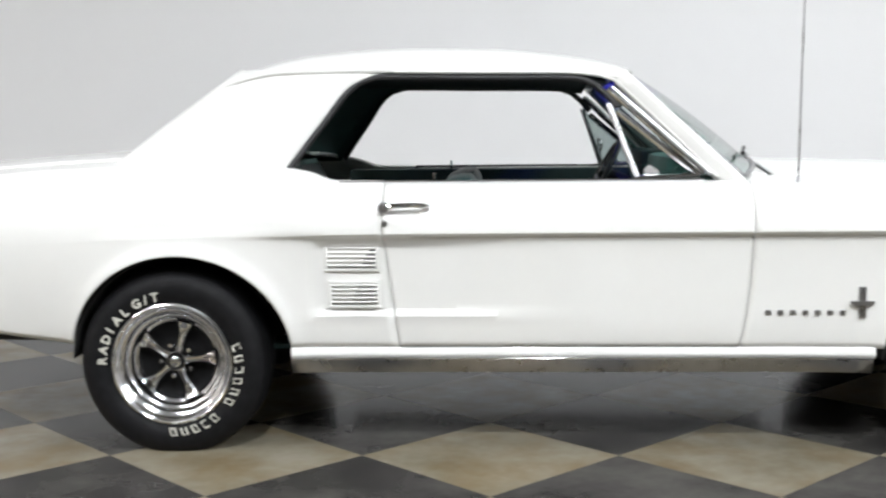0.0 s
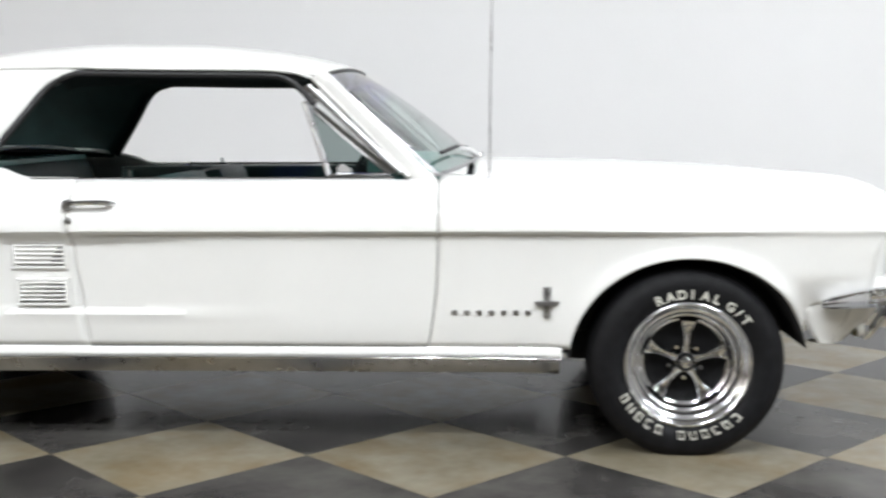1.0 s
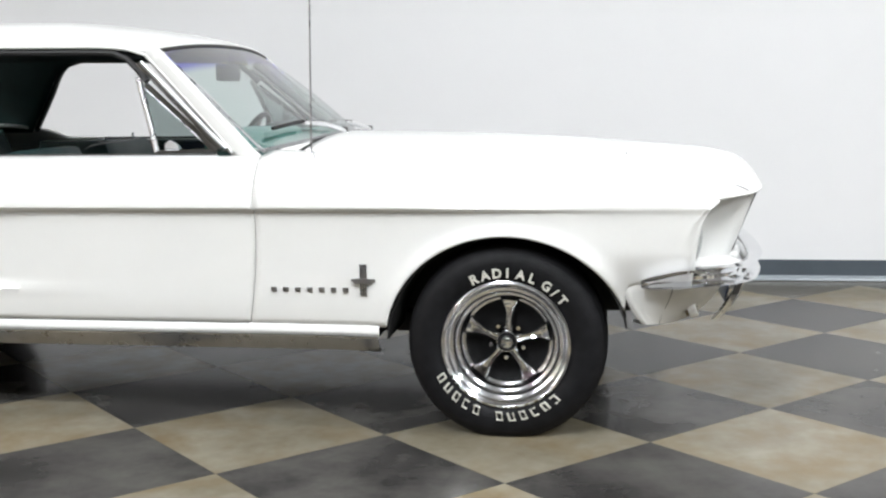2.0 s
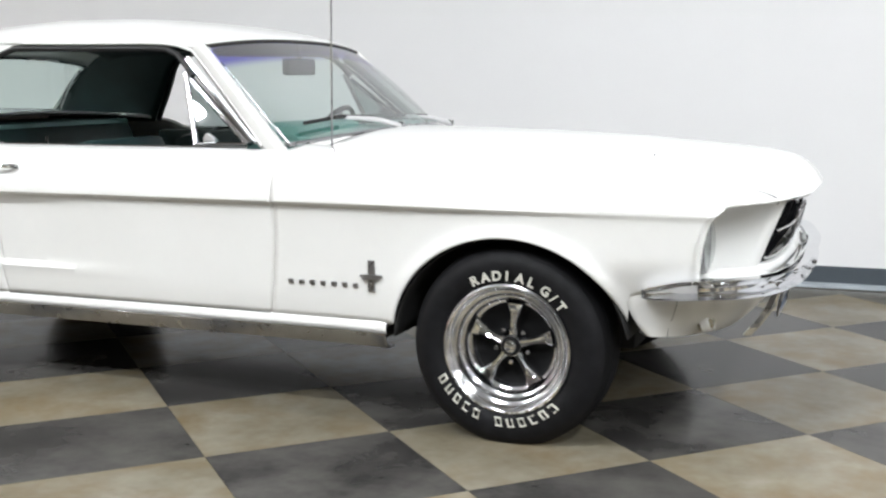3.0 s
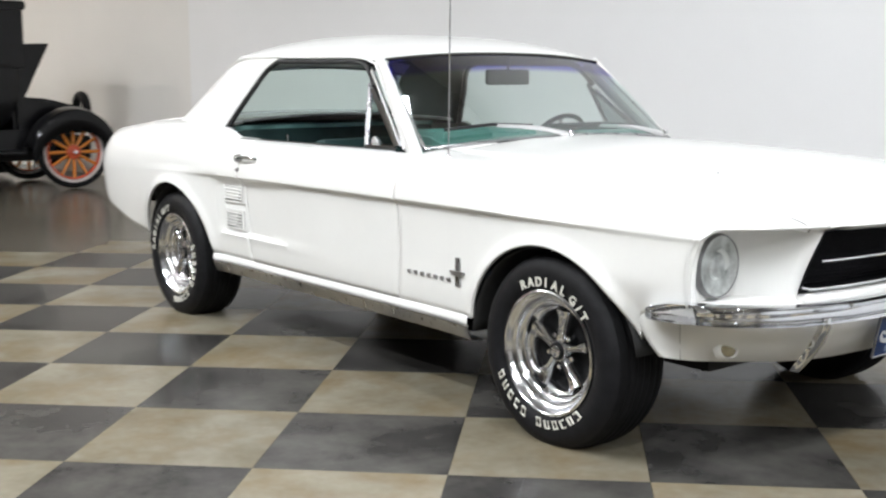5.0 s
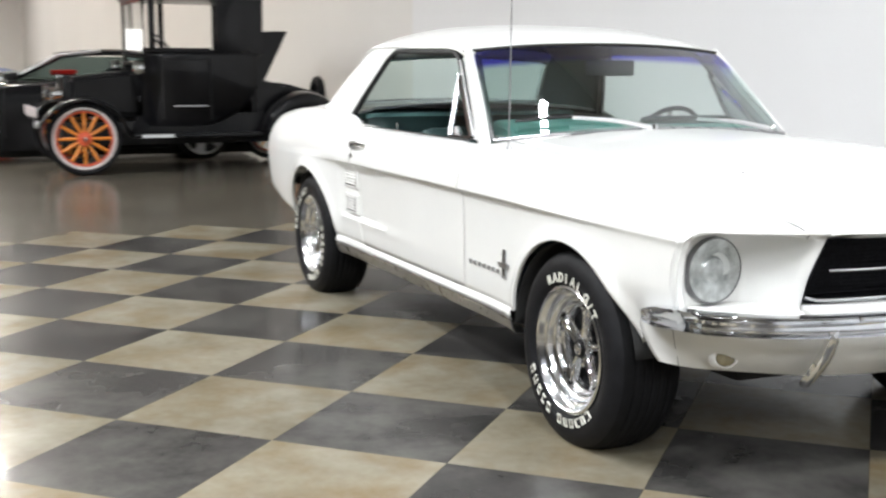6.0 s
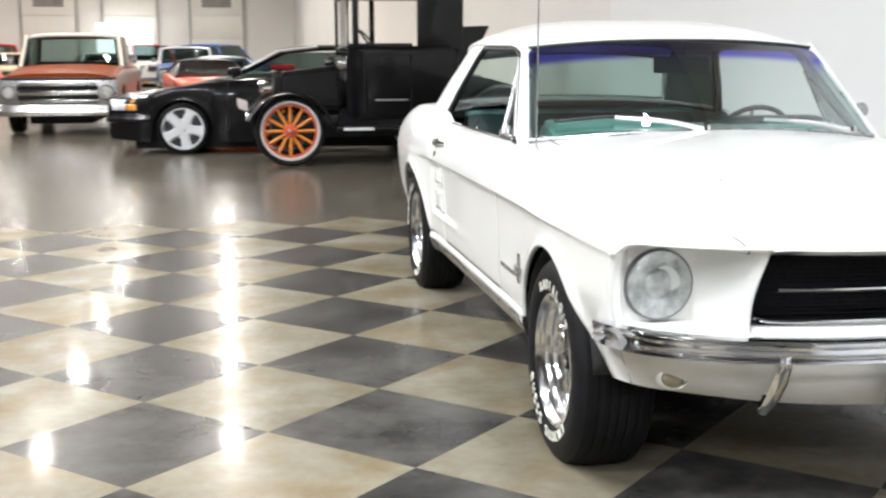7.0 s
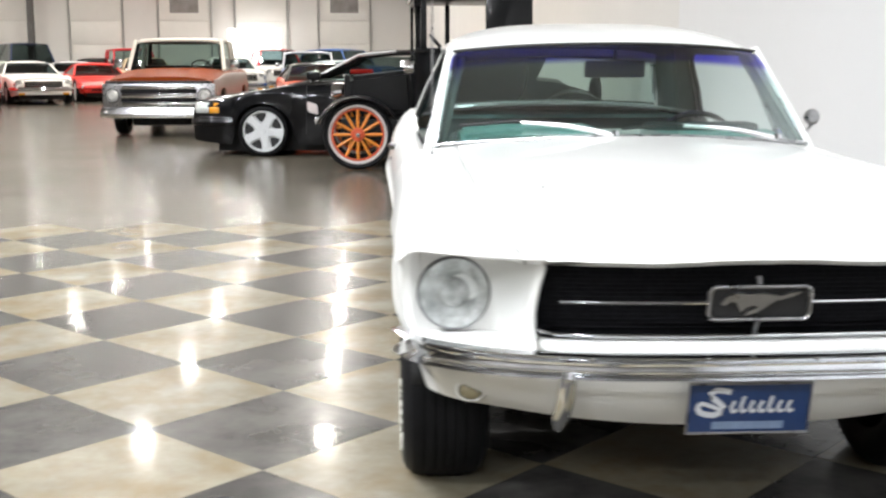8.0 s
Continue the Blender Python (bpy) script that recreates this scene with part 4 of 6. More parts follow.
# ---- small bright work of the coupe ----
# louvres behind the door, two stacks
for s in (-1, 1):
    for z0, z1, xl, xr in ((.632, .706, -2.216, -2.054), (.508, .580, -2.202, -2.050)):
        yy = side_y(-2.14, .58)
        bm = bmesh.new()
        for a_, b_, c_, d2 in ((xl - .012, xr + .012, z1, z1 + .010), (xl - .012, xr + .012, z0 - .010, z0), (xl - .012, xl, z0, z1), (xr, xr + .012, z0, z1)):
            box(bm, a_, b_, s * yy - .012, s * yy + .012, c_, d2, .003)
        lv = part("side_louvre", bm, WHITE, CAR, "white simulated side vent with dark slots")
        bm = bmesh.new()
        grid(bm, [[(xl, s * (yy - .010), z), (xl + .05, s * (yy - .006), z), (xr, s * (yy + .0085), z)] for z in (z0, z1)])
        part("slot_backing", bm, LOUVRE, lv, "dark slots running out towards the door")
        for k in range(5):
            z = z0 + (z1 - z0) * (k + .5) / 5
            bm = bmesh.new()
            box(bm, xl, xr, -.007, .007, -.0028, .0028, .001, m=Matrix.Translation((0, s * (yy + .006), z)) @ Matrix.Rotation(radians(s * 35), 4, "X"))
            part("slat", bm, WHITE, lv)
    # door handle with push button and lock
    dr = DOOR_R if s < 0 else DOOR_L
    yh = side_y(-1.95, .838)
    bm = bmesh.new()
    tube(bm, dense([(-2.035, s * (yh + .004), .838), (-2.0, s * (yh + .030), .843), (-1.93, s * (yh + .032), .846), (-1.885, s * (yh + .022), .844), (-1.872, s * (yh + .002), .840)], 12), .0085, 8)
    hd = part("door_handle", bm, CHROME, dr, "chrome pull handle with a round push button")
    bm = bmesh.new()
    lathe(bm, [(0, -.03), (.014, -.028), (.018, -.018), (.019, .0)], 16, Matrix.Translation((-2.022, s * (yh + .002), .838)) @ Matrix.Rotation(0 if s < 0 else math.pi, 4, "Z"))
    part("push_button", bm, STEEL, dr)
    bm = bmesh.new()
    lathe(bm, [(0, -.008), (.010, -.007), (.011, .002)], 12, Matrix.Translation((-2.018, s * (side_y(-2.018, .79) + .001), .785)) @ Matrix.Rotation(0 if s < 0 else math.pi, 4, "Z"))
    part("door_lock", bm, STEEL, dr)
    # fender badge: a three-bar upright with a plain cross shape, and seven small plain blocks
    ye = side_y(-.445, .52) + .004
    bm = bmesh.new()
    for dx in (-.0085, 0, .0085):
        box(bm, -.444 + dx - .0032, -.444 + dx + .0032, s * ye - .004, s * ye + .004, .462, .566, .0015)
    fb = part("fender_badge", bm, STEEL, CAR, "small upright metal fender badge with plain blocks beside it")
    bm = bmesh.new()
    box(bm, -.483, -.405, s * (ye + .004) - .004, s * (ye + .004) + .004, .509, .519, .002)
    box(bm, -.475, -.415, s * (ye + .005) - .004, s * (ye + .005) + .004, .501, .511, .002)
    part("badge_cross", bm, STEEL, fb)
    for k in range(7):
        x = -.748 + k * .0405
        yk = side_y(x, .478) + .003
        bm = bmesh.new()
        box(bm, x - .009, x + .009, s * yk - .0035, s * yk + .0035, .4715, .4865, .0012)
        part("badge_block", bm, STEEL, fb)
    # cut lines beside the door
    for x in (-2.0268, -.8018):
        bm = bmesh.new()
        tube(bm, [(lean(x, z), s * (side_y(lean(x, z), z) - .014), z) for z in np.linspace(.365, BELT(x) - .004, 16)], .006, 5)
        part("door_gap", bm, SEAL, CAR)
    bm = bmesh.new()
    tube(bm, [(x, s * (side_y(x, .361) - .0005), .3605) for x in np.linspace(-1.972, -.842, 24)], .0016, 5)
    part("door_foot_gap", bm, SEAL, CAR)

# radio aerial on the right fender
bm = bmesh.new()
tube(bm, [(-.634, -.716, .905), (-.630, -.714, 1.25), (-.620, -.712, 1.80)], [.0034, .0030, .0022], 6)
aer = part("aerial", bm, STEEL, CAR, "thin chrome radio aerial on the fender")
bm = bmesh.new()
lathe(bm, [(0, .03), (.006, .028), (.011, .012), (.018, .002), (.019, -.006)], 12, Matrix.Translation((-.634, -.716, .893)) @ pose(0, 0, 0, 90, 0, 0))
part("aerial_base", bm, STEEL, aer)
# hood washer nozzle
bm = bmesh.new()
box(bm, .399, .405, -.464, -.458, .890, float(top_row(.402, 1 - .461 / (float(C(.402)) - .112), 1, 2)[0][2]) + .007, .002)
part("washer_nozzle", bm, STEEL, CAR)

# wipers
for y in (-.055, .55):
    foot = Vector((-.672 - .10 * y * y, y, .968 - .05 * y * y))
    elbow = foot + Vector((-.076, -.330, .046))
    bm = bmesh.new()
    tube(bm, dense([tuple(foot), tuple(foot.lerp(elbow, .5) + Vector((0, 0, .010))), tuple(elbow)], 9), [.011, .011, .010, .010, .009, .009, .008, .008, .008], 8)
    wp = part("wiper_arm", bm, SATIN, CAR, "bright wiper arm resting on the windscreen")
    bm = bmesh.new()
    tube(bm, [tuple(elbow + Vector((.030, .16, -.004))), tuple(elbow + Vector((-.004, -.02, .004))), tuple(elbow + Vector((-.050, -.22, -.014)))], .007, 6)
    part("wiper_blade", bm, BLACK, wp)
    bm = bmesh.new()
    lathe(bm, [(0, .02), (.012, .018), (.016, .0)], 12, Matrix.Translation(foot) @ pose(0, 0, 0, 90, 0, 0))
    part("wiper_pivot", bm, CHROME, wp)

# door mirror on the driver's side
bm = bmesh.new()
lathe(bm, [(0, -.018), (.020, -.016), (.030, -.006), (.033, .004), (.029, .010), (0, .012)], 20, Matrix.Translation((-1.168, .848, 1.008)) @ pose(0, 0, 0, 0, 0, 90))
dm = part("door_mirror", bm, STEEL, CAR, "round chrome door mirror")
bm = bmesh.new()
tube(bm, [(-1.155, .80, .925), (-1.162, .825, .95), (-1.165, .848, .980)], .008, 8)
part("mirror_stem", bm, CHROME, dm)

# ---- interior of the coupe ----
bm = bmesh.new()
box(bm, -2.45, -.60, -.70, .70, .336, .350)
part("carpet", bm, CARPET, CAR)
bm = bmesh.new()
prof = [(-.80, .70), (-.98, .70), (-1.04, .78), (-1.05, .90), (-1.03, .950), (-.985, .972), (-.90, .968), (-.80, .935)]
prism(bm, prof, -.60, .60)
dash = part("dashboard", bm, TEAL_LIGHT, CAR, "light teal padded dashboard")
for y0, y1, x1, z1, col, nm in ((-.585, -.085, -.83, .994, TEAL_LIGHT, "dash_pad"), (.12, .585, -.83, .970, TEAL_LIGHT, "dash_pad"), (.12, .56, -.93, 1.000, TEAL_DARK, "instrument_hood")):
    bm = bmesh.new()
    box(bm, -1.06, x1, y0, y1, .88, z1, .028)
    part(nm, bm, col, dash)
bm = bmesh.new()
m = Matrix.Translation((-1.205, .365, .876)) @ Matrix.Rotation(radians(-62), 4, "Y") @ pose(0, 0, 0, 90, 0, 0)
lathe(bm, [(.172 + .011 * math.cos(a), .011 * math.sin(a)) for a in np.linspace(0, 2 * math.pi, 9)], 40, m)
sw = part("steering_wheel", bm, BLACK, CAR, "thin dark steering wheel")
bm = bmesh.new()
for a in (0.2, math.pi - .2, -math.pi / 2):
    tube(bm, [m @ Vector((0, .01, 0)), m @ Vector((.167 * math.cos(a), 0, .167 * math.sin(a)))], .009, 6)
part("spoke", bm, STEEL, sw)
bm = bmesh.new()
tube(bm, [(-1.205, .36, .91), (-.95, .36, .80)], .028, 10)
part("column", bm, BLACK, sw)
bm = bmesh.new()
box(bm, -1.180, -1.155, -.122, .122, 1.168, 1.236, .012, m=Matrix.Translation((0, .036, 0)))
rv = part("inner_mirror", bm, BLACK, CAR, "wide black rear-view mirror")
bm = bmesh.new()
tube(bm, [(-1.165, .036, 1.225), (-1.160, .036, 1.30)], .008, 6)
part("mirror_arm", bm, BLACK, rv)
for s in (-1, 1):
    bm = bmesh.new()
    box(bm, -1.68, -1.18, s * .35 - .25, s * .35 + .25, .40, .56, .05)
    st = part("front_seat", bm, TEAL, CAR, "teal vinyl bucket seat")
    bm = bmesh.new()
    box(bm, -.07, .07, -.245, .245, -.02, .41, .05, m=Matrix.Translation((-1.70, s * .35, .52)) @ Matrix.Rotation(radians(-14), 4, "Y"))
    part("seat_back", bm, TEAL, st)
bm = bmesh.new()
box(bm, -2.38, -1.92, -.60, .60, .38, .56, .05)
rs = part("rear_seat", bm, TEAL, CAR, "teal vinyl rear bench")
bm = bmesh.new()
box(bm, -.07, .07, -.62, .62, -.02, .44, .05, m=Matrix.Translation((-2.38, 0, .52)) @ Matrix.Rotation(radians(-18), 4, "Y"))
part("seat_back", bm, TEAL, rs)
bm = bmesh.new()
box(bm, -2.93, -2.47, -.62, .62, .935, .965, .008)
part("parcel_shelf", bm, TEAL_LIGHT, CAR)

# ---- wheels of the coupe ----
def wheel_meshes():
    """Meshes of one wheel; the axle lies on y, the outer face looks along -y."""
    out = {}
    bm = bmesh.new()
    lathe(bm, [(.204, .026), (.220, .009), (.240, .001), (.262, -.002), (.284, .002), (.303, .013), (.314, .026)], 72)
    lathe(bm, [(.314, .222), (.302, .234), (.270, .248), (.235, .246), (.206, .228)], 72)
    out["tyre"] = mesh_of("tyre", bm, RUBBER)
    bm = bmesh.new()
    prof = []
    for a in np.linspace(.026, .222, 29):
        r = .314 + .013 * (1 - ((a - .124) / .098) ** 4)
        groove = any(abs(a - g) < .0045 for g in (.065, .095, .124, .153, .183))
        prof.append((r - (.0035 if groove else 0), a))
    lathe(bm, prof, 72)
    out["tread"] = mesh_of("tread", bm, TREAD, 20)
    bm = bmesh.new()
    lathe(bm, [(.208, .026), (.211, .018), (.209, .009), (.202, .006), (.195, .011), (.190, .022), (.182, .031), (.174, .034), (.170, .046), (.162, .055), (.156, .057), (.152, .070), (.145, .078), (.138, .080), (.132, .098), (.130, .122)], 72)
    out["rim"] = mesh_of("rim", bm, RIM_CHROME)
    bm = bmesh.new()
    lathe(bm, [(.135, .098), (.10, .112), (.06, .106), (.0, .09)], 40)
    out["wheel_disc"] = mesh_of("wheel_disc", bm, WHEEL_BLACK)
    bm = bmesh.new()
    rows = []
    for r in np.linspace(.030, .138, 9):
        t = (r - .030) / .108
        w = .0125 + .014 * (t - .32) ** 2 * 3
        d_ = .062 + .008 * t - .012 * t ** 8
        rows.append([(-w - .002, d_ + .030, r), (-w, d_ + .008, r), (-w * .55, d_, r), (0, d_ + .004, r), (w * .55, d_, r), (w, d_ + .008, r), (w + .002, d_ + .030, r)])
    grid(bm, rows)
    out["spoke"] = mesh_of("spoke", bm, CHROME, 50)
    bm = bmesh.new()
    lathe(bm, [(0, .044), (.015, .045), (.021, .049), (.024, .056), (.034, .060), (.038, .074), (.04, .092)], 28)
    out["centre_cap"] = mesh_of("centre_cap", bm, CHROME)
    bm = bmesh.new()
    lathe(bm, [(.0225, .0505), (.0235, .0475), (.0305, .0545), (.0325, .0605)], 28)
    out["cap_ring"] = mesh_of("cap_ring", bm, WHEEL_BLACK)
    bm = bmesh.new()
    lathe(bm, [(0, .070), (.007, .070), (.009, .074), (.010, .102)], 6)
    out["lug_nut"] = mesh_of("lug_nut", bm, CHROME, 20)
    rr = .2345
    letters = []

    def put(ch, ang, size):
        bm = bmesh.new()
        glyph(bm, ch, size, .0016, Matrix.Rotation(-radians(ang - 90), 4, "Y") @ Matrix.Translation((0, -.004, rr)))
        letters.append(mesh_of("letter", bm, LETTER, flat=True))
    for k, ch in enumerate("RADIAL"):
        put(ch, 115 - k * 9.3 + (1.0 if ch == "I" else 0), .042)
    for k, ch in enumerate("G/T"):
        put(ch, 56 - k * 8.2, .042)
    for k in range(12):
        if k != 5:
            ang = 208 + k * 9.5
            bm = bmesh.new()
            m = Matrix.Rotation(-radians(ang - 90), 4, "Y") @ Matrix.Translation((0, -.0022, rr))
            loop = [(-.0085, -.0125), (.0085, -.0125), (.0085, .0125), (-.0085, .0125)]
            tube(bm, [m @ Vector((x - .2 * z, 0, z)) for x, z in loop[k % 3:] + loop[:k % 3 + (k + 1) % 2]], .0038, 6)
            letters.append(mesh_of("letter_bar", bm, LETTER, flat=True))
    out["letters"] = letters
    return out


WM = wheel_meshes()
for x, s, y, turn in ((.020, -1, .836, 0), (-2.755, -1, .840, -62), (.020, 1, .836, 30), (-2.755, 1, .840, 10)):
    m = Matrix.Translation((x, s * y, .308)) @ Matrix.Rotation(0 if s < 0 else math.pi, 4, "Z") @ Matrix.Rotation(radians(turn), 4, "Y")
    wh = share("wheel", WM["rim"], CAR, m, "chrome five-spoke wheel with a white-lettered tyre")
    for nm in ("tyre", "tread", "wheel_disc", "centre_cap", "cap_ring"):
        share(nm, WM[nm], wh, Matrix(), {"tread": "grooved black tread"}.get(nm, ""))
    for me in WM["letters"]:
        share(me.name.split(".")[0], me, wh, Matrix(), "raised white tyre lettering")
    for k in range(5):
        share("spoke", WM["spoke"], wh, Matrix.Rotation(radians(72 * k + 4), 4, "Y"))
        share("lug_nut", WM["lug_nut"], wh, Matrix.Rotation(radians(72 * k + 40), 4, "Y") @ Matrix.Translation((0, 0, .056)))

# ---- the other parked cars ----
RIM_GREY = material("grey_rim", (0.45, 0.45, 0.46), 0.3, 0.8, grain=0.1, scale=20)


def road_wheel(r, w, face, rim_mat, spokes):
    """Meshes of a plain road wheel, outer face along -y."""
    out = {}
    bm = bmesh.new()
    lathe(bm, [(face, .02), (face + .02, .0), (r - .04, -.004), (r - .012, .012), (r, .04), (r, w - .04), (r - .02, w), (face, w)], 36)
    out["tyre"] = mesh_of("tyre", bm, RUBBER)
    bm = bmesh.new()
    lathe(bm, [(face + .004, .018), (face, .006), (face - .012, .006), (face - .02, .03), (face - .03, .06)], 36)
    out["rim"] = mesh_of("rim", bm, rim_mat)
    bm = bmesh.new()
    disc(bm, face - .015, .055, 32)
    out["wheel_disc"] = mesh_of("wheel_disc", bm, BLACK)
    bm = bmesh.new()
    grid(bm, [[(-w1, .045, q), (-w1 * .6, .018, q), (w1 * .6, .018, q), (w1, .045, q)] for q, w1 in ((.0, .085), (.06, .080), (face * .55, .060), (face * .8, .068), (face - .01, .130))])
    out["spoke"] = mesh_of("spoke", bm, rim_mat)
    bm = bmesh.new()
    lathe(bm, [(0, .006), (.03, .010), (.04, .03)], 16)
    out["hub_cap"] = mesh_of("hub_cap", bm, rim_mat)
    out["n"] = spokes
    return out


def put_wheels(car, wm, xs, y):
    for x, r in xs:
        for s in (-1, 1):
            m = Matrix.Translation((x, s * y, r)) @ Matrix.Rotation(0 if s < 0 else math.pi, 4, "Z") @ Matrix.Rotation(radians(17 * x), 4, "Y")
            wh = share("wheel", wm["rim"], car, m)
            for nm in ("tyre", "wheel_disc", "hub_cap"):
                share(nm, wm[nm], wh, Matrix())
            for k in range(wm["n"]):
                share("spoke", wm["spoke"], wh, Matrix.Rotation(2 * math.pi * k / wm["n"], 4, "Y"))


CLASSIC_W = road_wheel(.33, .20, .20, RIM_GREY, 5)
ALLOY_W = road_wheel(.335, .23, .268, ALLOY, 5)


def parked_car(name, label, m, col, L, W, hood_z, deck_z, roof_z, wb, cabin, roof_col=None, wheels=CLASSIC_W, chrome=True, nose=.0, lamps=AMBER, group="rows of parked cars", belt_in=.10, sill_z=.25, pane=None, wedge=.0):
    """A car facing +x over its middle. cabin: x of the screen base, roof front, roof back and rear screen base."""
    car = thing(name, label, "car", m, group)
    h, fx, rx_ = L / 2, wb / 2 + .06, -wb / 2 + .06
    hw = W / 2
    r = .325
    plan = curve((-h, hw * .86), (-h + .25, hw * .95), (-.6, hw), (.8, hw), (h - .5, hw * .96), (h - .12, hw * .88), (h, hw * .80))
    top = curve((-h, deck_z - .10), (-h + .12, deck_z - .02), (-h + .35, deck_z), (cabin[3], deck_z + .03), (cabin[0], hood_z + .03), (h - 1.0, hood_z - .01 - wedge * .8), (h - .35, hood_z - .05 - nose * .4 - wedge), (h - .08, hood_z - .12 - nose), (h, hood_z - .20 - nose))
    low = curve((-h, .42), (-h + .5, sill_z + .02), (h - .6, sill_z), (h, sill_z + .05))

    def bottom(x):
        z = float(low(x))
        for xa in (fx, rx_):
            t = 1 - ((x - xa) / (r + .065)) ** 2
            if t > 0:
                z = max(z, r - .02 + (r + .07) * math.sqrt(t))
        return z
    xs = set(np.linspace(-h, h, 40))
    for xa in (fx, rx_):
        xs |= {xa + (r + .065) * math.cos(a) for a in np.linspace(0, math.pi, 18)}
    rows = []
    for x in sorted(xs):
        p, zt, zb = float(plan(x)), float(top(x)), bottom(x)
        zt = max(zt, zb + .08)
        mid = zb + (zt - zb) * .62
        half = [(p - .06 * step(.6, .0, (zb - .25) / .5), zb), (p - .012, zb + (mid - zb) * .5), (p, mid), (p - .012, mid + (zt - mid) * .45), (p - .045, zt - (zt - mid) * .22), (p - belt_in, zt - .03), (p * .62, zt - .006), (0, zt)]
        rows.append([(x, -y, z) for y, z in half] + [(x, y, z) for y, z in half[-2::-1]])
    bm = bmesh.new()
    vs = grid(bm, rows)
    bm.faces.new(vs[0]), bm.faces.new(vs[-1])
    body = part("body", bm, col, car, angle=40)
    bm = bmesh.new()
    box(bm, -h + .3, h - .3, -hw + .28, hw - .28, sill_z - .10, hood_z - .12 - nose, .03)
    part("underbody", bm, UNDER, car)
    # cabin
    x0, x1, x2, x3 = cabin
    zb0, zb3 = float(top(x0)) - .02, float(top(x3)) - .02
    yb, yr = hw - belt_in - .02, hw - .30
    bm = bmesh.new()
    rr = []
    for x in np.linspace(x2, x1, 9):
        t = (x - x2) / (x1 - x2)
        z = roof_z - .05 * (2 * t - 1) ** 2
        rr.append([(x + .05 * (1 - u * u) * (2 * t - 1), yr * u, z - .05 * abs(u) ** 3) for u in np.linspace(-1, 1, 13)])
    grid(bm, rr)
    part("roof", bm, roof_col or col, car, thick=.03)
    ze = roof_z - .10
    for s in (-1, 1):
        for a, b_ in (((x0, yb, zb0), (x1, yr, ze)), ((x3, yb, zb3), (x2, yr, ze))):
            bm = bmesh.new()
            tube(bm, [(a[0], s * a[1], a[2]), (b_[0], s * b_[1], b_[2])], .032, 8)
            part("pillar", bm, roof_col or col, car)
        bm = bmesh.new()
        bm.faces.new([bm.verts.new(v) for v in ((x0 - .04, s * yb, zb0 + .01), (x1 - .02, s * yr, ze), (x2 + .02, s * yr, ze), (x3 + .04, s * yb, zb3 + .01))])
        part("side_window", bm, pane or MID_GLASS, car)
    bm = bmesh.new()
    grid(bm, [[(xa + bow * (1 - u * u), y_ * u, z_) for u in np.linspace(-1, 1, 11)] for xa, y_, z_, bow in ((x0, yb - .02, zb0, .12), (x1, yr - .01, ze + .02, .05))])
    part("windscreen", bm, pane or MID_GLASS, car)
    bm = bmesh.new()
    grid(bm, [[(xa - bow * (1 - u * u), y_ * u, z_) for u in np.linspace(-1, 1, 11)] for xa, y_, z_, bow in ((x3, yb - .02, zb3, .06), (x2, yr - .01, ze + .02, .04))])
    part("rear_window", bm, pane or MID_GLASS, car)
    # nose
    trim = CHROME if chrome else col
    bm = bmesh.new()
    fp = [(h - .55, hw * .97, .47), (h - .20, hw * .92, .47), (h + .02, hw * .70, .47), (h + .07, 0, .47)]
    bumper(bm, dense(fp + [(x, -y, z) for x, y, z in fp[-2::-1]], 30)[::-1], [(o, z * 1.7) for o, z in BLADE], .6)
    part("front_bumper", bm, trim, car)
    zl = hood_z - .24 - nose * .9
    bm = bmesh.new()
    box(bm, h - .05, h + .02, -hw * .56, hw * .56, zl - .09, zl + .08, .01)
    g = part("grille", bm, GRILLE, car)
    for k in range(4):
        bm = bmesh.new()
        tube(bm, [(h + .025, -hw * .55, zl - .075 + .05 * k), (h + .025, hw * .55, zl - .075 + .05 * k)], .012 if chrome else .006, 6)
        part("grille_bar", bm, trim if chrome else BLACK, g)
    if chrome:
        bm = bmesh.new()
        loop = [(h + .02, y, z) for y, z in ((-hw * .57, zl - .10), (hw * .57, zl - .10), (hw * .57, zl + .09), (-hw * .57, zl + .09))]
        tube(bm, loop + loop[:1], .016, 6)
        part("grille_frame", bm, CHROME, g)
        bm = bmesh.new()
        tube(bm, [(h - .12, -hw * .80, hood_z - .13), (h - .05, -hw * .4, hood_z - .10), (h - .03, 0, hood_z - .09), (h - .05, hw * .4, hood_z - .10), (h - .12, hw * .80, hood_z - .13)], .014, 6)
        part("hood_edge_strip", bm, CHROME, car)
        for xx, z0 in ((x0, zb0), (x1, ze)):
            bm = bmesh.new()
            tube(bm, [(xx + .06, -yb * .92 if xx == x0 else -yr * .95, z0 + .03), (xx + .14, 0, z0 + .03), (xx + .06, yb * .92 if xx == x0 else yr * .95, z0 + .03)], .012, 6)
            part("screen_trim", bm, CHROME, car)
        bm = bmesh.new()
        box(bm, -.9, -.5, -hw + .30, hw - .30, .50, float(top(-.7)) + .22, .08)
        part("seat_back", bm, BLACK, car)
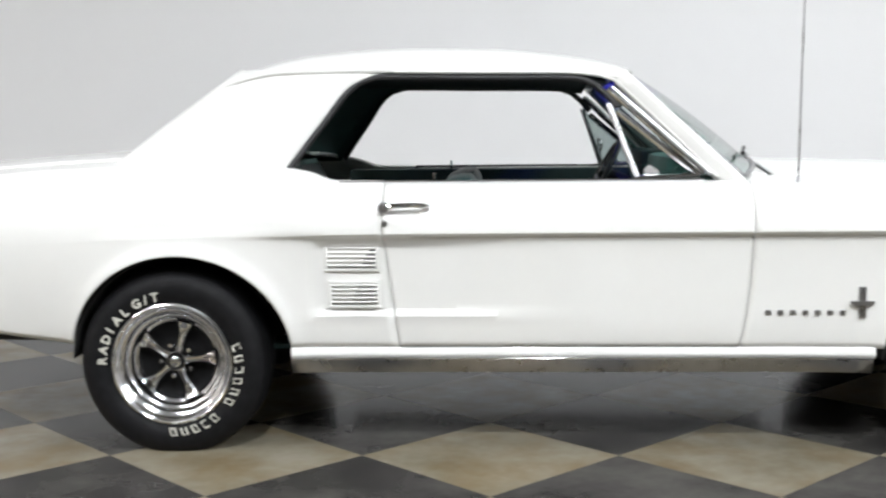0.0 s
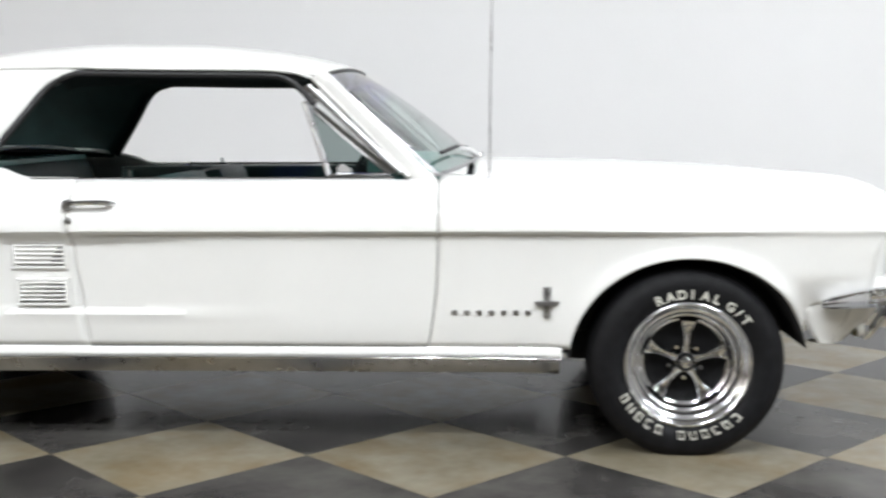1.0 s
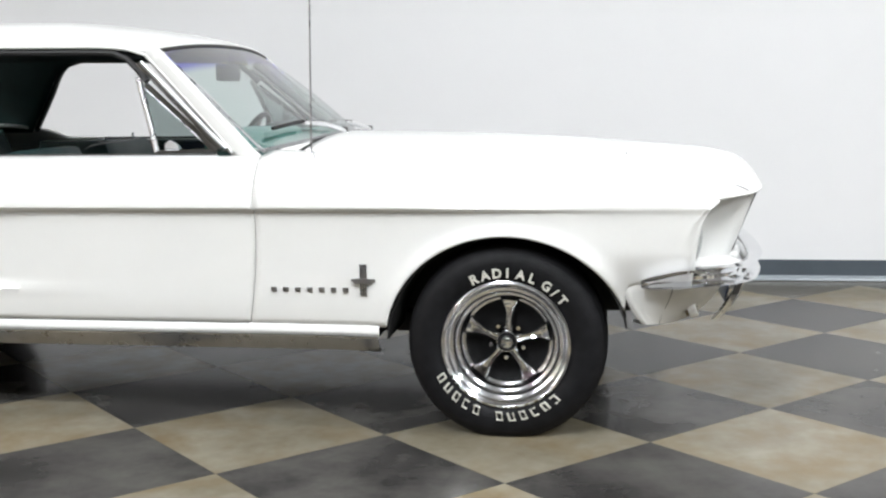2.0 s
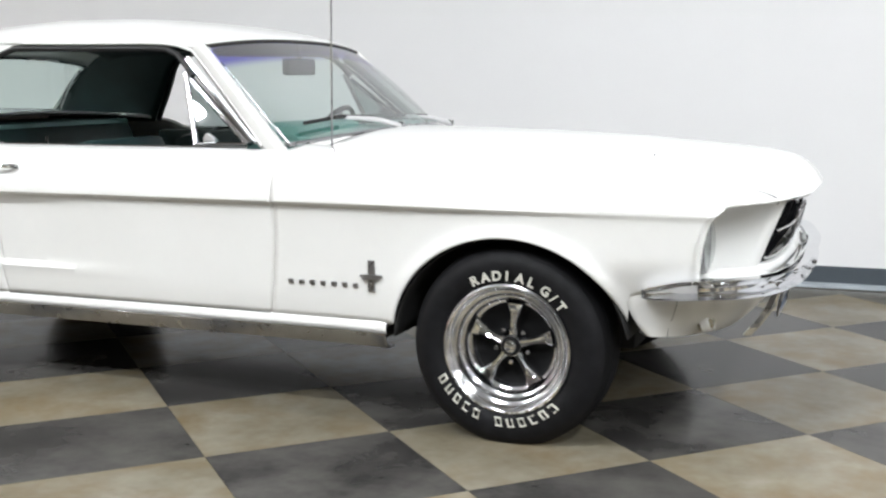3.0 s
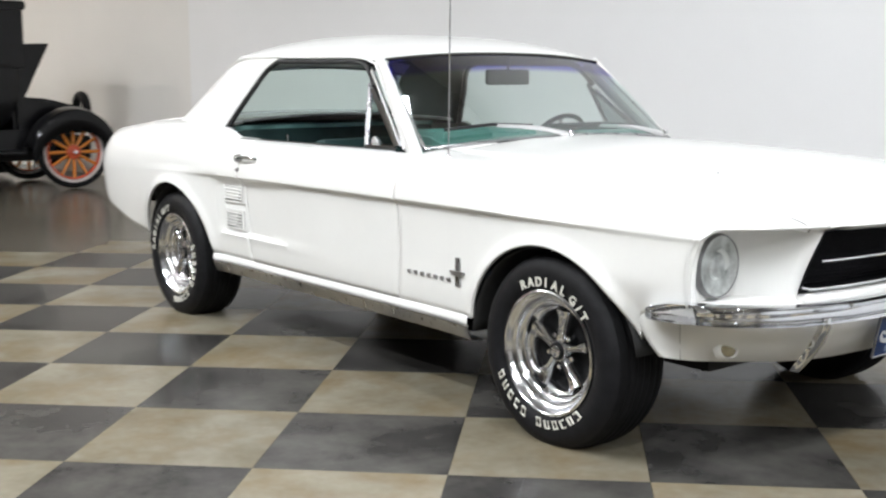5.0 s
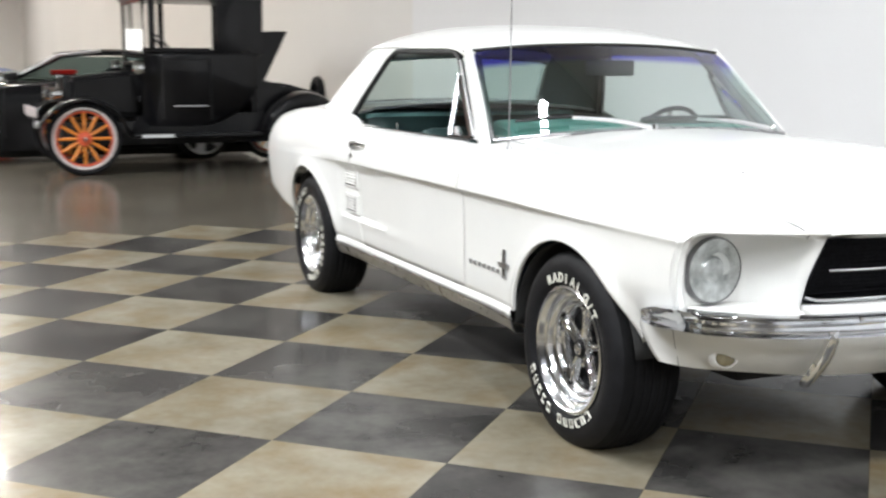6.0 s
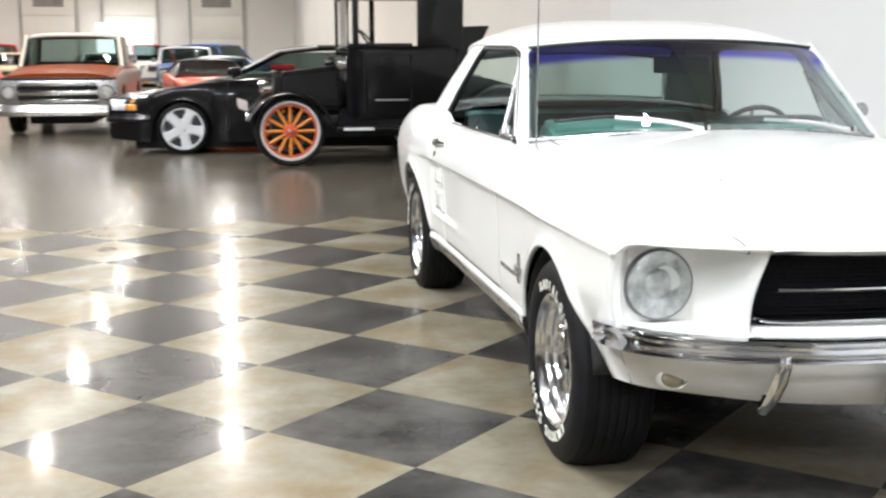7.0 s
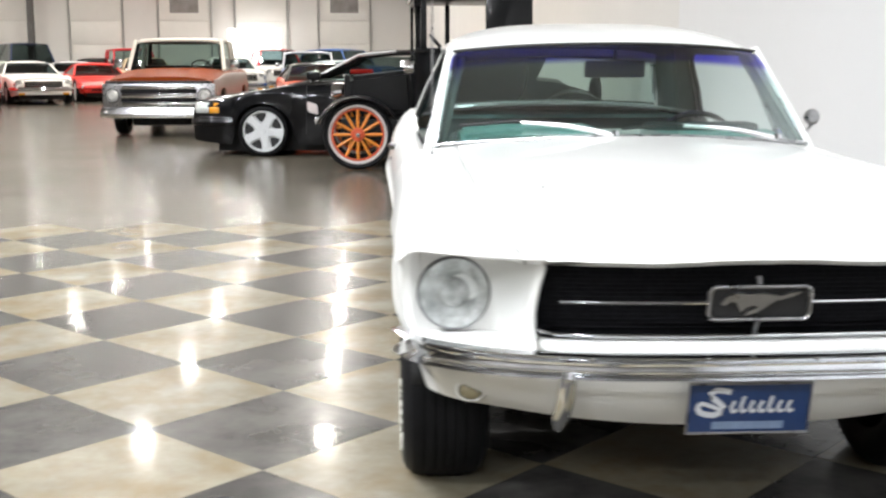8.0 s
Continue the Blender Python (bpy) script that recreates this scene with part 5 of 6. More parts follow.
    for s in (-1, 1):
        if chrome:
            bm = bmesh.new()
            lathe(bm, [(0, -.03), (.055, -.026), (.092, -.006), (.096, .04)], 20, Matrix.Translation((h - .035, s * hw * .74, zl)) @ Matrix.Rotation(radians(90), 4, "Z"))
            hl = part("headlamp", bm, LAMP_GLASS, car)
            bm = bmesh.new()
            lathe(bm, [(.094, -.01), (.105, -.03), (.122, -.022), (.126, .05)], 20, Matrix.Translation((h - .035, s * hw * .74, zl)) @ Matrix.Rotation(radians(90), 4, "Z"))
            part("rim", bm, CHROME, hl)
            bm = bmesh.new()
            box(bm, h - .02, h + .03, s * hw * .66 - .09, s * hw * .66 + .09, .30, .36, .012)
            part("park_lamp", bm, AMBER, car)
        else:
            bm = bmesh.new()
            box(bm, h - .30, h - .03, s * hw * .70 - .17, s * hw * .70 + .17, zl - .03, zl + .07, .03)
            hl = part("headlamp", bm, LAMP_GLASS, car)
            bm = bmesh.new()
            box(bm, h - .42, h - .29, s * hw * .88 - .035, s * hw * .88 + .035, zl - .03, zl + .06, .015)
            part("corner_lamp", bm, lamps, hl, "amber corner lamp")
    put_wheels(car, wheels, ((fx, r), (rx_, r)), hw - .015)
    return car


# black nineties coupe behind the antique
black = parked_car("nineties_coupe", "glossy black low coupe with silver five-spoke wheels", pose(-12.706, -.75, 0, 0, 0, -90 - 4), BLACK_PAINT, 5.0, 1.84, .97, 1.02, 1.40, 2.98,
                   (.92, .28, -1.05, -1.85), wheels=ALLOY_W, chrome=False, nose=.10, group="", sill_z=.15, pane=DEEP_GLASS, wedge=.09)
for y in (-.38, .38):
    bm = bmesh.new()
    box(bm, -.55, -.35, y - .24, y + .24, .60, 1.16, .06)
    part("seat_back", bm, BLACK, black)
bm = bmesh.new()
box(bm, -1.5, .6, -.70, .70, .55, .90, .05)
part("cabin_floor", bm, BLACK, black)
bm = bmesh.new()
box(bm, .10, .40, -.006, .006, -.035, .035, m=Matrix.Translation((0, .745, 1.10)) @ Matrix.Rotation(radians(-28), 4, 'X'))
part("window_sticker", bm, RED_LENS, black, "red strip on the side glass")
for x in (.98, -.38):
    bm = bmesh.new()
    tube(bm, [(x, .915, .30), (x - .01, .935, .62), (x - .02, .90, .92)], .005, 6)
    part("door_seam", bm, BLACK, black)
for s in (-1, 1):
    bm = bmesh.new()
    box(bm, 2.27, 2.45, s * .775 - .07, s * .775 + .07, .565, .655, .025)
    hl = part("side_headlamp", bm, LAMP_GLASS, black, "clear wrap-round headlamp")
    bm = bmesh.new()
    box(bm, 2.13, 2.262, s * .825 - .05, s * .825 + .05, .565, .645, .02)
    part("corner_lamp", bm, AMBER, hl, "amber corner lamp")
bm = bmesh.new()
box(bm, .78, .96, .86, .99, 1.0, 1.11, .03)
part("door_mirror", bm, BLACK_PAINT, black)
# pale tubes stand in for the bright reflection along the windscreen pillars
for s in (-1, 1):
    bm = bmesh.new()
    tube(bm, [(.93, s * .80, .985), (.60, s * .72, 1.16), (.30, s * .655, 1.315), (-.2, s * .64, 1.37)], .022, 6)
    part("screen_trim", bm, SATIN, black, "bright line for the reflection along the windscreen pillar")
bm = bmesh.new()
tube(bm, [(.98, .80, .985), (.10, .815, .985), (-1.0, .815, 1.0), (-1.8, .80, 1.01)], .009, 6)
part("belt_strip", bm, CHROME, black, "bright strip below the side windows")

# orange and white pickup
ORANGE = material("burnt_orange_paint", (0.185, 0.033, 0.004), 0.5, specular=0.08, grain=0.06, scale=3.0, bump=0.02, bump_scale=300)
ROSE = paint("dusty_rose_paint", (0.30, 0.23, 0.20), 0.2)
CREAM_P = paint("cream_white_paint", (0.74, 0.71, 0.64))


def pickup(m, name="pickup_truck", label="orange pickup truck with rose flanks, white roof and chrome front", low_col=None, hood_col=None, roof_col=None, group="", flank_col=None):
    car = thing(name, label, "pickup", m, group)
    low_col, hood_col, roof_col = low_col or ORANGE, hood_col or ORANGE, roof_col or CREAM_P
    # origin under the front bumper, facing +x
    rows = []
    for x in sorted(set(np.linspace(-4.6, -.08, 40)) | {xa + .43 * math.cos(a) for xa in (-.95, -3.85) for a in np.linspace(0, math.pi, 14)}):
        zb = .34
        for xa in (-.95, -3.85):
            t = 1 - ((x - xa) / .43) ** 2
            if t > 0:
                zb = max(zb, .36 + .42 * math.sqrt(t))
        zt = 1.04 - .10 * step(-1.75, -.08, x) - .03 * step(-.35, -.08, x) if x > -1.75 else 1.04
        p = .93 - .03 * step(-.6, 0, x)
        half = [(p - .03, zb), (p, zb + (.74 - zb) * .5), (p, .76), (p - .03, .90), (p - .05, zt - .05), (p - .13, zt), (p * .5, zt + .035 * (x > -1.75)), (0, zt + .04 * (x > -1.75))]
        rows.append([(x, -y, z) for y, z in half] + [(x, y, z) for y, z in half[-2::-1]])
    bm = bmesh.new()
    vs = grid(bm, rows)
    bm.faces.new(vs[0]), bm.faces.new(vs[-1])
    part("body", bm, hood_col, car, angle=40)
    for s in (-1, 1) if flank_col else ():
        bm = bmesh.new()
        grid(bm, [[(p[0], s * (abs(p[1]) + .004), p[2] + (.002 if k > 3 else 0)) for k, p in enumerate(r[:5])] for r in rows if r[0][0] < -.12])
        part("side_panel", bm, flank_col, car, "dusty rose side panel", thick=.003)
    bm = bmesh.new()
    box(bm, -4.4, -.3, -.50, .50, .17, .80, .03)
    part("underbody", bm, UNDER, car)
    bm = bmesh.new()
    grid(bm, [[(x, .775 * u, 1.60 - .045 * abs(u) ** 4 - .03 * abs((x + 2.6) / .65) ** 3) for u in np.linspace(-1, 1, 15)] for x in np.linspace(-3.22, -1.98, 10)])
    part("roof", bm, roof_col, car, thick=.05)
    for s in (-1, 1):
        for a, b_ in (((-1.70, .85, 1.03), (-2.02, .77, 1.54)), ((-3.28, .85, 1.03), (-3.2, .77, 1.54)), ((-2.85, .85, 1.03), (-2.82, .775, 1.54))):
            bm = bmesh.new()
            tube(bm, [(a[0], s * a[1], a[2]), (b_[0], s * b_[1], b_[2])], .035, 8)
            part("pillar", bm, roof_col, car)
        bm = bmesh.new()
        bm.faces.new([bm.verts.new(v) for v in ((-1.74, s * .845, 1.04), (-2.04, s * .77, 1.53), (-3.2, s * .77, 1.53), (-3.26, s * .845, 1.04))])
        part("side_window", bm, GLASS, car)
        bm = bmesh.new()
        tube(bm, [(-1.79, s * .80, 1.03), (-2.08, s * .725, 1.53), (-3.14, s * .725, 1.53), (-3.22, s * .80, 1.03)], .035, 8)
        part("window_lining", bm, BLACK, car, "black lining round the cab windows")
        bm = bmesh.new()
        lathe(bm, [(0, -.04), (.06, -.035), (.09, -.01), (.095, .02), (.115, .02), (.12, .06)], 20, Matrix.Translation((-.005, s * .75, .655)) @ Matrix.Rotation(radians(90), 4, "Z"))
        hl = part("headlamp", bm, LAMP_GLASS, car)
        bm = bmesh.new()
        tube(bm, [(-.012, s * .75 + .112 * math.cos(a), .655 + .112 * math.sin(a)) for a in np.linspace(0, 2 * math.pi, 25)], .012, 6)
        part("rim", bm, BEZEL, hl)
        bm = bmesh.new()
        tube(bm, [(-1.75, s * .88, 1.03), (-1.70, s * 1.02, 1.12)], .010, 6)
        box(bm, -1.72, -1.69, s * 1.03 - .07, s * 1.03 + .07, 1.08, 1.22, .01)
        part("door_mirror", bm, CHROME, car)
    for xa, z0, xb, z1, nm in ((-1.72, 1.04, -2.03, 1.54, "windscreen"), (-3.27, 1.04, -3.2, 1.53, "rear_window")):
        bm = bmesh.new()
        grid(bm, [[(xa + .08 * (1 - u * u) * (nm == "windscreen"), .82 * u, z0) for u in np.linspace(-1, 1, 9)], [(xb, .76 * u, z1) for u in np.linspace(-1, 1, 9)]])
        part(nm, bm, DEEP_GLASS if nm == "windscreen" else GLASS, car)
    bm = bmesh.new()
    box(bm, -2.95, -2.55, -.75, .75, .70, 1.12, .06)
    part("bench_seat", bm, OLD_BLACK, car)
    bm = bmesh.new()
    box(bm, -3.16, -2.08, -.70, .70, 1.50, 1.535, .012)
    part("headliner", bm, BLACK, car)
    bm = bmesh.new()
    box(bm, -2.10, -1.80, -.80, .80, .86, 1.06, .03)
    part("dashboard", bm, BLACK, car)
    bm = bmesh.new()
    tube(bm, [(-2.22 + .06 * math.sin(a) * .6, .36 + .20 * math.cos(a), 1.04 + .17 * math.sin(a)) for a in np.linspace(0, 2 * math.pi, 25)], .014, 6)
    part("steering_wheel", bm, BLACK, car)
    # chrome face
    bm = bmesh.new()
    box(bm, -.10, -.02, -.92, .92, .47, .845, .03)
    face = part("front_panel", bm, STEEL, car, "silver front panel")
    bm = bmesh.new()
    box(bm, -.12, -.03, -.86, .86, .84, .885, .01)
    part("hood_gap", bm, BLACK, face)
    for z in (.53, .655, .785):
        bm = bmesh.new()
        box(bm, -.03, .01, -.60, .60, z - (.036 if z == .655 else .024), z + (.036 if z == .655 else .024), .008)
        part("grille_bar", bm, CHROME, face)
    for z in (.588, .724):
        bm = bmesh.new()
        box(bm, -.03, -.012, -.62, .62, z - .033, z + .033)
        part("grille_slot", bm, GRILLE, face)
    bm = bmesh.new()
    fp = [(-.30, .97, .40), (-.06, .95, .40), (.04, .84, .40), (.08, 0, .40)]
    bumper(bm, dense(fp + [(x, -y, z) for x, y, z in fp[-2::-1]], 30)[::-1], [(o, z * 2.4) for o, z in BLADE], .8)
    part("front_bumper", bm, RIM_CHROME, car)
    put_wheels(car, CLASSIC_W, ((-.95, .33), (-3.85, .33)), .90)
    return car


pickup(pose(-15.9, -4.42, 0, 0, 0, -.5) @ Matrix.Diagonal((1.05, 1.0, 1.05, 1)), flank_col=ROSE)


# the antique coupe with orange spoked wheels, facing -y
def antique(m):
    car = thing("antique_coupe", "black antique upright coupe with orange wooden-spoked wheels", "car", m)
    # local: front along +x, wheels at x 0 and -2.54
    bm = bmesh.new()
    prism(bm, [(.10, .62), (.10, 1.06), (-.62, 1.14), (-.66, .62)], -.36, .36)
    bmesh.ops.bevel(bm, geom=bm.edges[:], offset=.05, segments=3, affect="EDGES")
    hoodp = part("hood", bm, OLD_BLACK, car)
    bm = bmesh.new()
    box(bm, .09, .16, -.30, .30, .56, 1.08, .03)
    part("radiator", bm, OLD_BLACK, car)
    bm = bmesh.new()
    tube(bm, [(.165, -.29, 1.075), (.165, .29, 1.075)], .012, 6)
    part("radiator_trim", bm, CHROME, car)
    rows = []
    for z in np.linspace(.52, 1.36, 14):
        t = (z - .52) / .84
        w = .60 + .12 * math.sin(t * math.pi * .6)
        xb = -2.0 + .52 * max(0.0, 1 - t) ** 4.5
        ring = [(-.66, w * .9), (-.9, w), (-1.25, w), (xb + .14, w), (xb + .04, w * .93), (xb, w * .72), (xb - .03, 0)]
        rows.append([(x, -y, z) for x, y in ring] + [(x, y, z) for x, y in ring[-2::-1]])
    bm = bmesh.new()
    vs = grid(bm, rows)
    bm.faces.new(vs[0])
    part("tub", bm, OLD_BLACK, car, thick=.03)
    bm = bmesh.new()
    box(bm, -2.06, -.62, -.74, .74, 1.93, 2.04, .05)
    part("roof", bm, OLD_BLACK, car)
    for s in (-1, 1):
        for x0, x1, zz in ((-.80, -.73, 1.94), (-1.16, -1.10, 1.94))[:1 if s > 0 else 2]:
            bm = bmesh.new()
            box(bm, x0, x1, s * .70 - .025, s * .70 + .025, 1.35, zz, .008)
            part("window_post", bm, OLD_BLACK, car)
        bm = bmesh.new()
        box(bm, -2.02, -1.48 if s > 0 else -1.76, s * .69 - .02, s * .69 + .02, 1.32, 1.94, .01)
        part("rear_quarter", bm, OLD_BLACK, car)
        bm = bmesh.new()
        box(bm, -1.42, -.68, s * .70 - .02, s * .70 + .02, 1.345, 1.39, .01)
        part("window_rail", bm, OLD_BLACK, car)
        # running board and fenders
        bm = bmesh.new()
        box(bm, -1.95, -.52, s * .70 - .14, s * .70 + .14, .40, .435, .01)
        part("running_board", bm, OLD_BLACK, car)
        bm = bmesh.new()
        prism(bm, [(-.50, .42), (-2.45, .42), (-2.40, .64), (-2.0, .66), (-.60, .64)], s * .55 - .01, s * .55 + .01)
        part("splash_apron", bm, OLD_BLACK, car)
        bm = bmesh.new()
        box(bm, -.95, -.60, s * .84 - .004, s * .84 + .004, .405, .44)
        part("board_edge", bm, ALLOY, car)
        for xa, a0, a1, tail in ((0, .35, 2.75, (-.52, .44)), (-2.50, .2, 2.9, (-3.1, .45))):
            bm = bmesh.new()
            arc = [(xa + .50 * math.cos(a), .38 + (.47 if xa == 0 else .53) * math.sin(a)) for a in np.linspace(a0, a1, 20)]
            if xa == 0:
                arc.append(tail)
            cross = [(.57, .03), (.63, .016), (.70, 0), (.77, .016), (.83, .03)] + ([] if xa == 0 else [(.855, .08), (.86, .27)])
            grid(bm, [[(x, s * y, z - d) for x, z in arc] for y, d in cross])
            part("fender", bm, OLD_BLACK, car, thick=.012)
    # windscreen frame with pale glass
    bm = bmesh.new()
    loop = [(-.68, -.66, 1.22), (-.68, .66, 1.22), (-.68, .66, 1.92), (-.68, -.66, 1.92)]
    tube(bm, loop + loop[:1], .020, 8)
    wf = part("windscreen_frame", bm, OLD_BLACK, car)
    bm = bmesh.new()
    bm.faces.new([bm.verts.new(v) for v in loop])
    part("windscreen", bm, CLEAR, wf)
    bm = bmesh.new()
    tube(bm, [(-.68, -.70, 1.05), (-.68, -.70, 1.92)], .016, 8)
    part("screen_post", bm, CHROME, wf)
    # lamps
    for s in (-1, 1):
        bm = bmesh.new()
        lathe(bm, [(0, -.06), (.07, -.05), (.085, -.03), (.085, .0), (.06, .07), (0, .09)], 16, Matrix.Translation((.26, s * .42, .88)) @ Matrix.Rotation(radians(90), 4, "Z"))
        part("headlamp", bm, CHROME, car)
        bm = bmesh.new()
        lathe(bm, [(0, -.05), (.05, -.045), (.06, .0), (.05, .06), (0, .07)], 12, Matrix.Translation((-.58, s * .78, 1.17)) @ Matrix.Rotation(radians(90), 4, "Z") @ Matrix.Diagonal((1, 1, 1.5, 1)))
        part("cowl_lamp", bm, CHROME, car)
    bm = bmesh.new()
    box(bm, .44, .50, -.62, .62, .52, .60, .01)
    part("bumper_bar", bm, CHROME, car)
    bm = bmesh.new()
    prism(bm, [(.46, .62), (.58, .66), (.59, .78), (.47, .74)], .50, .56)
    bmesh.ops.bevel(bm, geom=bm.edges[:], offset=.012, segments=2, affect="EDGES")
    part("spring_bracket", bm, WHITE_RIM, car, "pale painted bracket ahead of the front wheel")
    for s in (-1, 1):
        bm = bmesh.new()
        tube(bm, [(-.86, s * .725, .60), (-.86, s * .738, 1.26), (-1.40, s * .738, 1.26), (-1.40, s * .728, .60)], .006, 6)
        part("door_seam", bm, BLACK, car)
        bm = bmesh.new()
        box(bm, -1.36, -.98, s * .742 - .008, s * .742 + .008, .735, .755, .003)
        part("body_strip", bm, STEEL, car)
    # rear deck with its lid standing open, spare tyre
    bm = bmesh.new()
    prism(bm, [(-1.95, .60), (-1.95, 1.02), (-2.35, .99), (-2.82, .86), (-2.86, .60)], -.48, .48)
    bmesh.ops.bevel(bm, geom=bm.edges[:], offset=.04, segments=2, affect="EDGES")
    dk = part("rear_deck", bm, OLD_BLACK, car)
    bm = bmesh.new()
    prism(bm, [(-1.99, 1.0), (-1.99, 1.585), (-2.40, 1.60), (-2.10, 1.0)], -.42, .42)
    bmesh.ops.bevel(bm, geom=bm.edges[:], offset=.012, segments=2, affect="EDGES")
    part("deck_lid", bm, OLD_BLACK, dk, "rear lid standing open")
    bm = bmesh.new()
    lathe(bm, [(.16 + .05 * math.cos(a), .05 * math.sin(a)) for a in np.linspace(0, 2 * math.pi, 13)], 28, Matrix.Translation((-2.90, 0, .86)) @ Matrix.Rotation(radians(90), 4, "Z"))
    part("spare_tyre", bm, RUBBER, car)
    bm = bmesh.new()
    box(bm, -1.72, -1.34, -.55, .55, .62, 1.12, .05)
    part("seat", bm, BLACK, car)
    bm = bmesh.new()
    lathe(bm, [(.19 + .012 * math.cos(a), .012 * math.sin(a)) for a in np.linspace(0, 2 * math.pi, 9)], 28, Matrix.Translation((-.98, .30, 1.40)) @ Matrix.Rotation(radians(-50), 4, "Y") @ pose(0, 0, 0, 90, 0, 0))
    tube(bm, [(-.98, .30, 1.40), (-.66, .30, 1.10)], .014, 8)
    part("steering_wheel", bm, BLACK, car)
    bm = bmesh.new()
    box(bm, -2.85, .2, -.36, .36, .30, .56, .02)
    part("frame", bm, UNDER, car)
    # wooden-spoked wheels
    bm = bmesh.new()
    lathe(bm, [(.335, .028), (.350, .004), (.375, -.004), (.395, .012), (.402, .040), (.395, .068), (.375, .084), (.335, .06)], 48)
    ty = mesh_of("tyre", bm, RUBBER)
    bm = bmesh.new()
    lathe(bm, [(.342, .014), (.334, .004), (.318, .006), (.308, .020), (.302, .06)], 48)
    rim = mesh_of("rim", bm, WHITE_RIM)
    bm = bmesh.new()
    lathe(bm, [(.303, .016), (.296, .010), (.282, .012), (.280, .05)], 48)
    band = mesh_of("felloe", bm, RED_HUB)
    bm = bmesh.new()
    tube(bm, [(0, .03, .05), (0, .028, .17), (0, .030, .285)], [.014, .021, .017], 8)
    spoke = mesh_of("spoke", bm, ORANGE_WOOD)
    bm = bmesh.new()
    lathe(bm, [(0, -.03), (.03, -.028), (.036, .0), (.075, .006), (.085, .03), (.085, .06)], 24)
    hub = mesh_of("hub", bm, RED_HUB)
    bm = bmesh.new()
    lathe(bm, [(0, -.042), (.022, -.040), (.026, -.026)], 16)
    cap = mesh_of("hub_cap", bm, CHROME)
    for x in (0, -2.50):
        for s in (-1, 1):
            m2 = Matrix.Translation((x, s * .76, .402)) @ Matrix.Rotation(0 if s < 0 else math.pi, 4, "Z")
            wh = share("wheel", rim, car, m2, "orange wooden-spoked wheel with a pale rim")
            for nm, me in (("tyre", ty), ("felloe", band), ("hub", hub), ("hub_cap", cap)):
                share(nm, me, wh, Matrix())
            for k in range(12):
                share("spoke", spoke, wh, Matrix.Rotation(2 * math.pi * k / 12, 4, "Y"))
    return car


antique(pose(-10.64, -1.09, 0, 0, 0, -90))

# cars further down the hall
FAR = [
    ("scarlet_classic_car", "scarlet classic car at the end of the far row", (0.60, 0.03, 0.02), -30.6, -12.75, 26, {}),
    ("white_classic_car", "low white classic car with a chrome front in the far row", (0.80, 0.80, 0.78), -33.2, -11.45, 25, {"flat": True}),
    ("red_classic_car", "red and white classic car in the far row", (0.55, 0.03, 0.025), -35.2, -15.2, 22, {"roof": (0.7, 0.7, 0.68)}),
    ("red_sports_car", "red low sports car in the far row", (0.60, 0.025, 0.02), -35.4, -9.9, 22, {"low": True}),
    ("cream_classic_car", "cream classic car in the far row", (0.60, 0.50, 0.33), -38.8, -8.95, 14, {}),
    ("pale_green_classic_car", "pale green classic car in the far row", (0.46, 0.55, 0.46), -37.9, -13.9, 22, {"flat": True}),
    ("silver_far_car", "silver car in the far row", (0.5, 0.51, 0.52), -39.6, -11.7, 18, {"flat": True}),
    ("dark_blue_van", "dark blue van parked near the far wall", (0.02, 0.03, 0.08), -44.2, -14.7, 28, {"van": True}),
    ("black_far_car", "black car parked near the far wall", (0.02, 0.02, 0.022), -44.6, -11.6, 40, {}),
    ("maroon_far_car", "dark maroon car parked near the far wall", (0.12, 0.015, 0.02), -43.6, -18.6, 40, {"tall": True}),
    ("red_topped_white_car", "white car with a red roof parked beyond the pickup", (0.70, 0.69, 0.67), -42.3, -4.55, 14, {"tall": True, "roof": (0.58, 0.03, 0.03)}),
    ("white_far_car", "white car parked near the far wall", (0.70, 0.70, 0.68), -38.5, -5.9, 15, {}),
    ("blue_far_car", "blue car parked beyond the black coupe", (0.05, 0.12, 0.34), -42.0, -1.75, 50, {"tall": True}),
    ("silver_blue_car", "silver-blue car parked beyond the black coupe", (0.40, 0.48, 0.53), -29.8, -1.75, 12, {"flat": True}),
    ("orange_classic_car", "orange classic car parked behind the black coupe", (0.60, 0.050, 0.004), -24.1, -2.15, 8, {"low": True, "roof": (0.015, 0.015, 0.016)}),
]
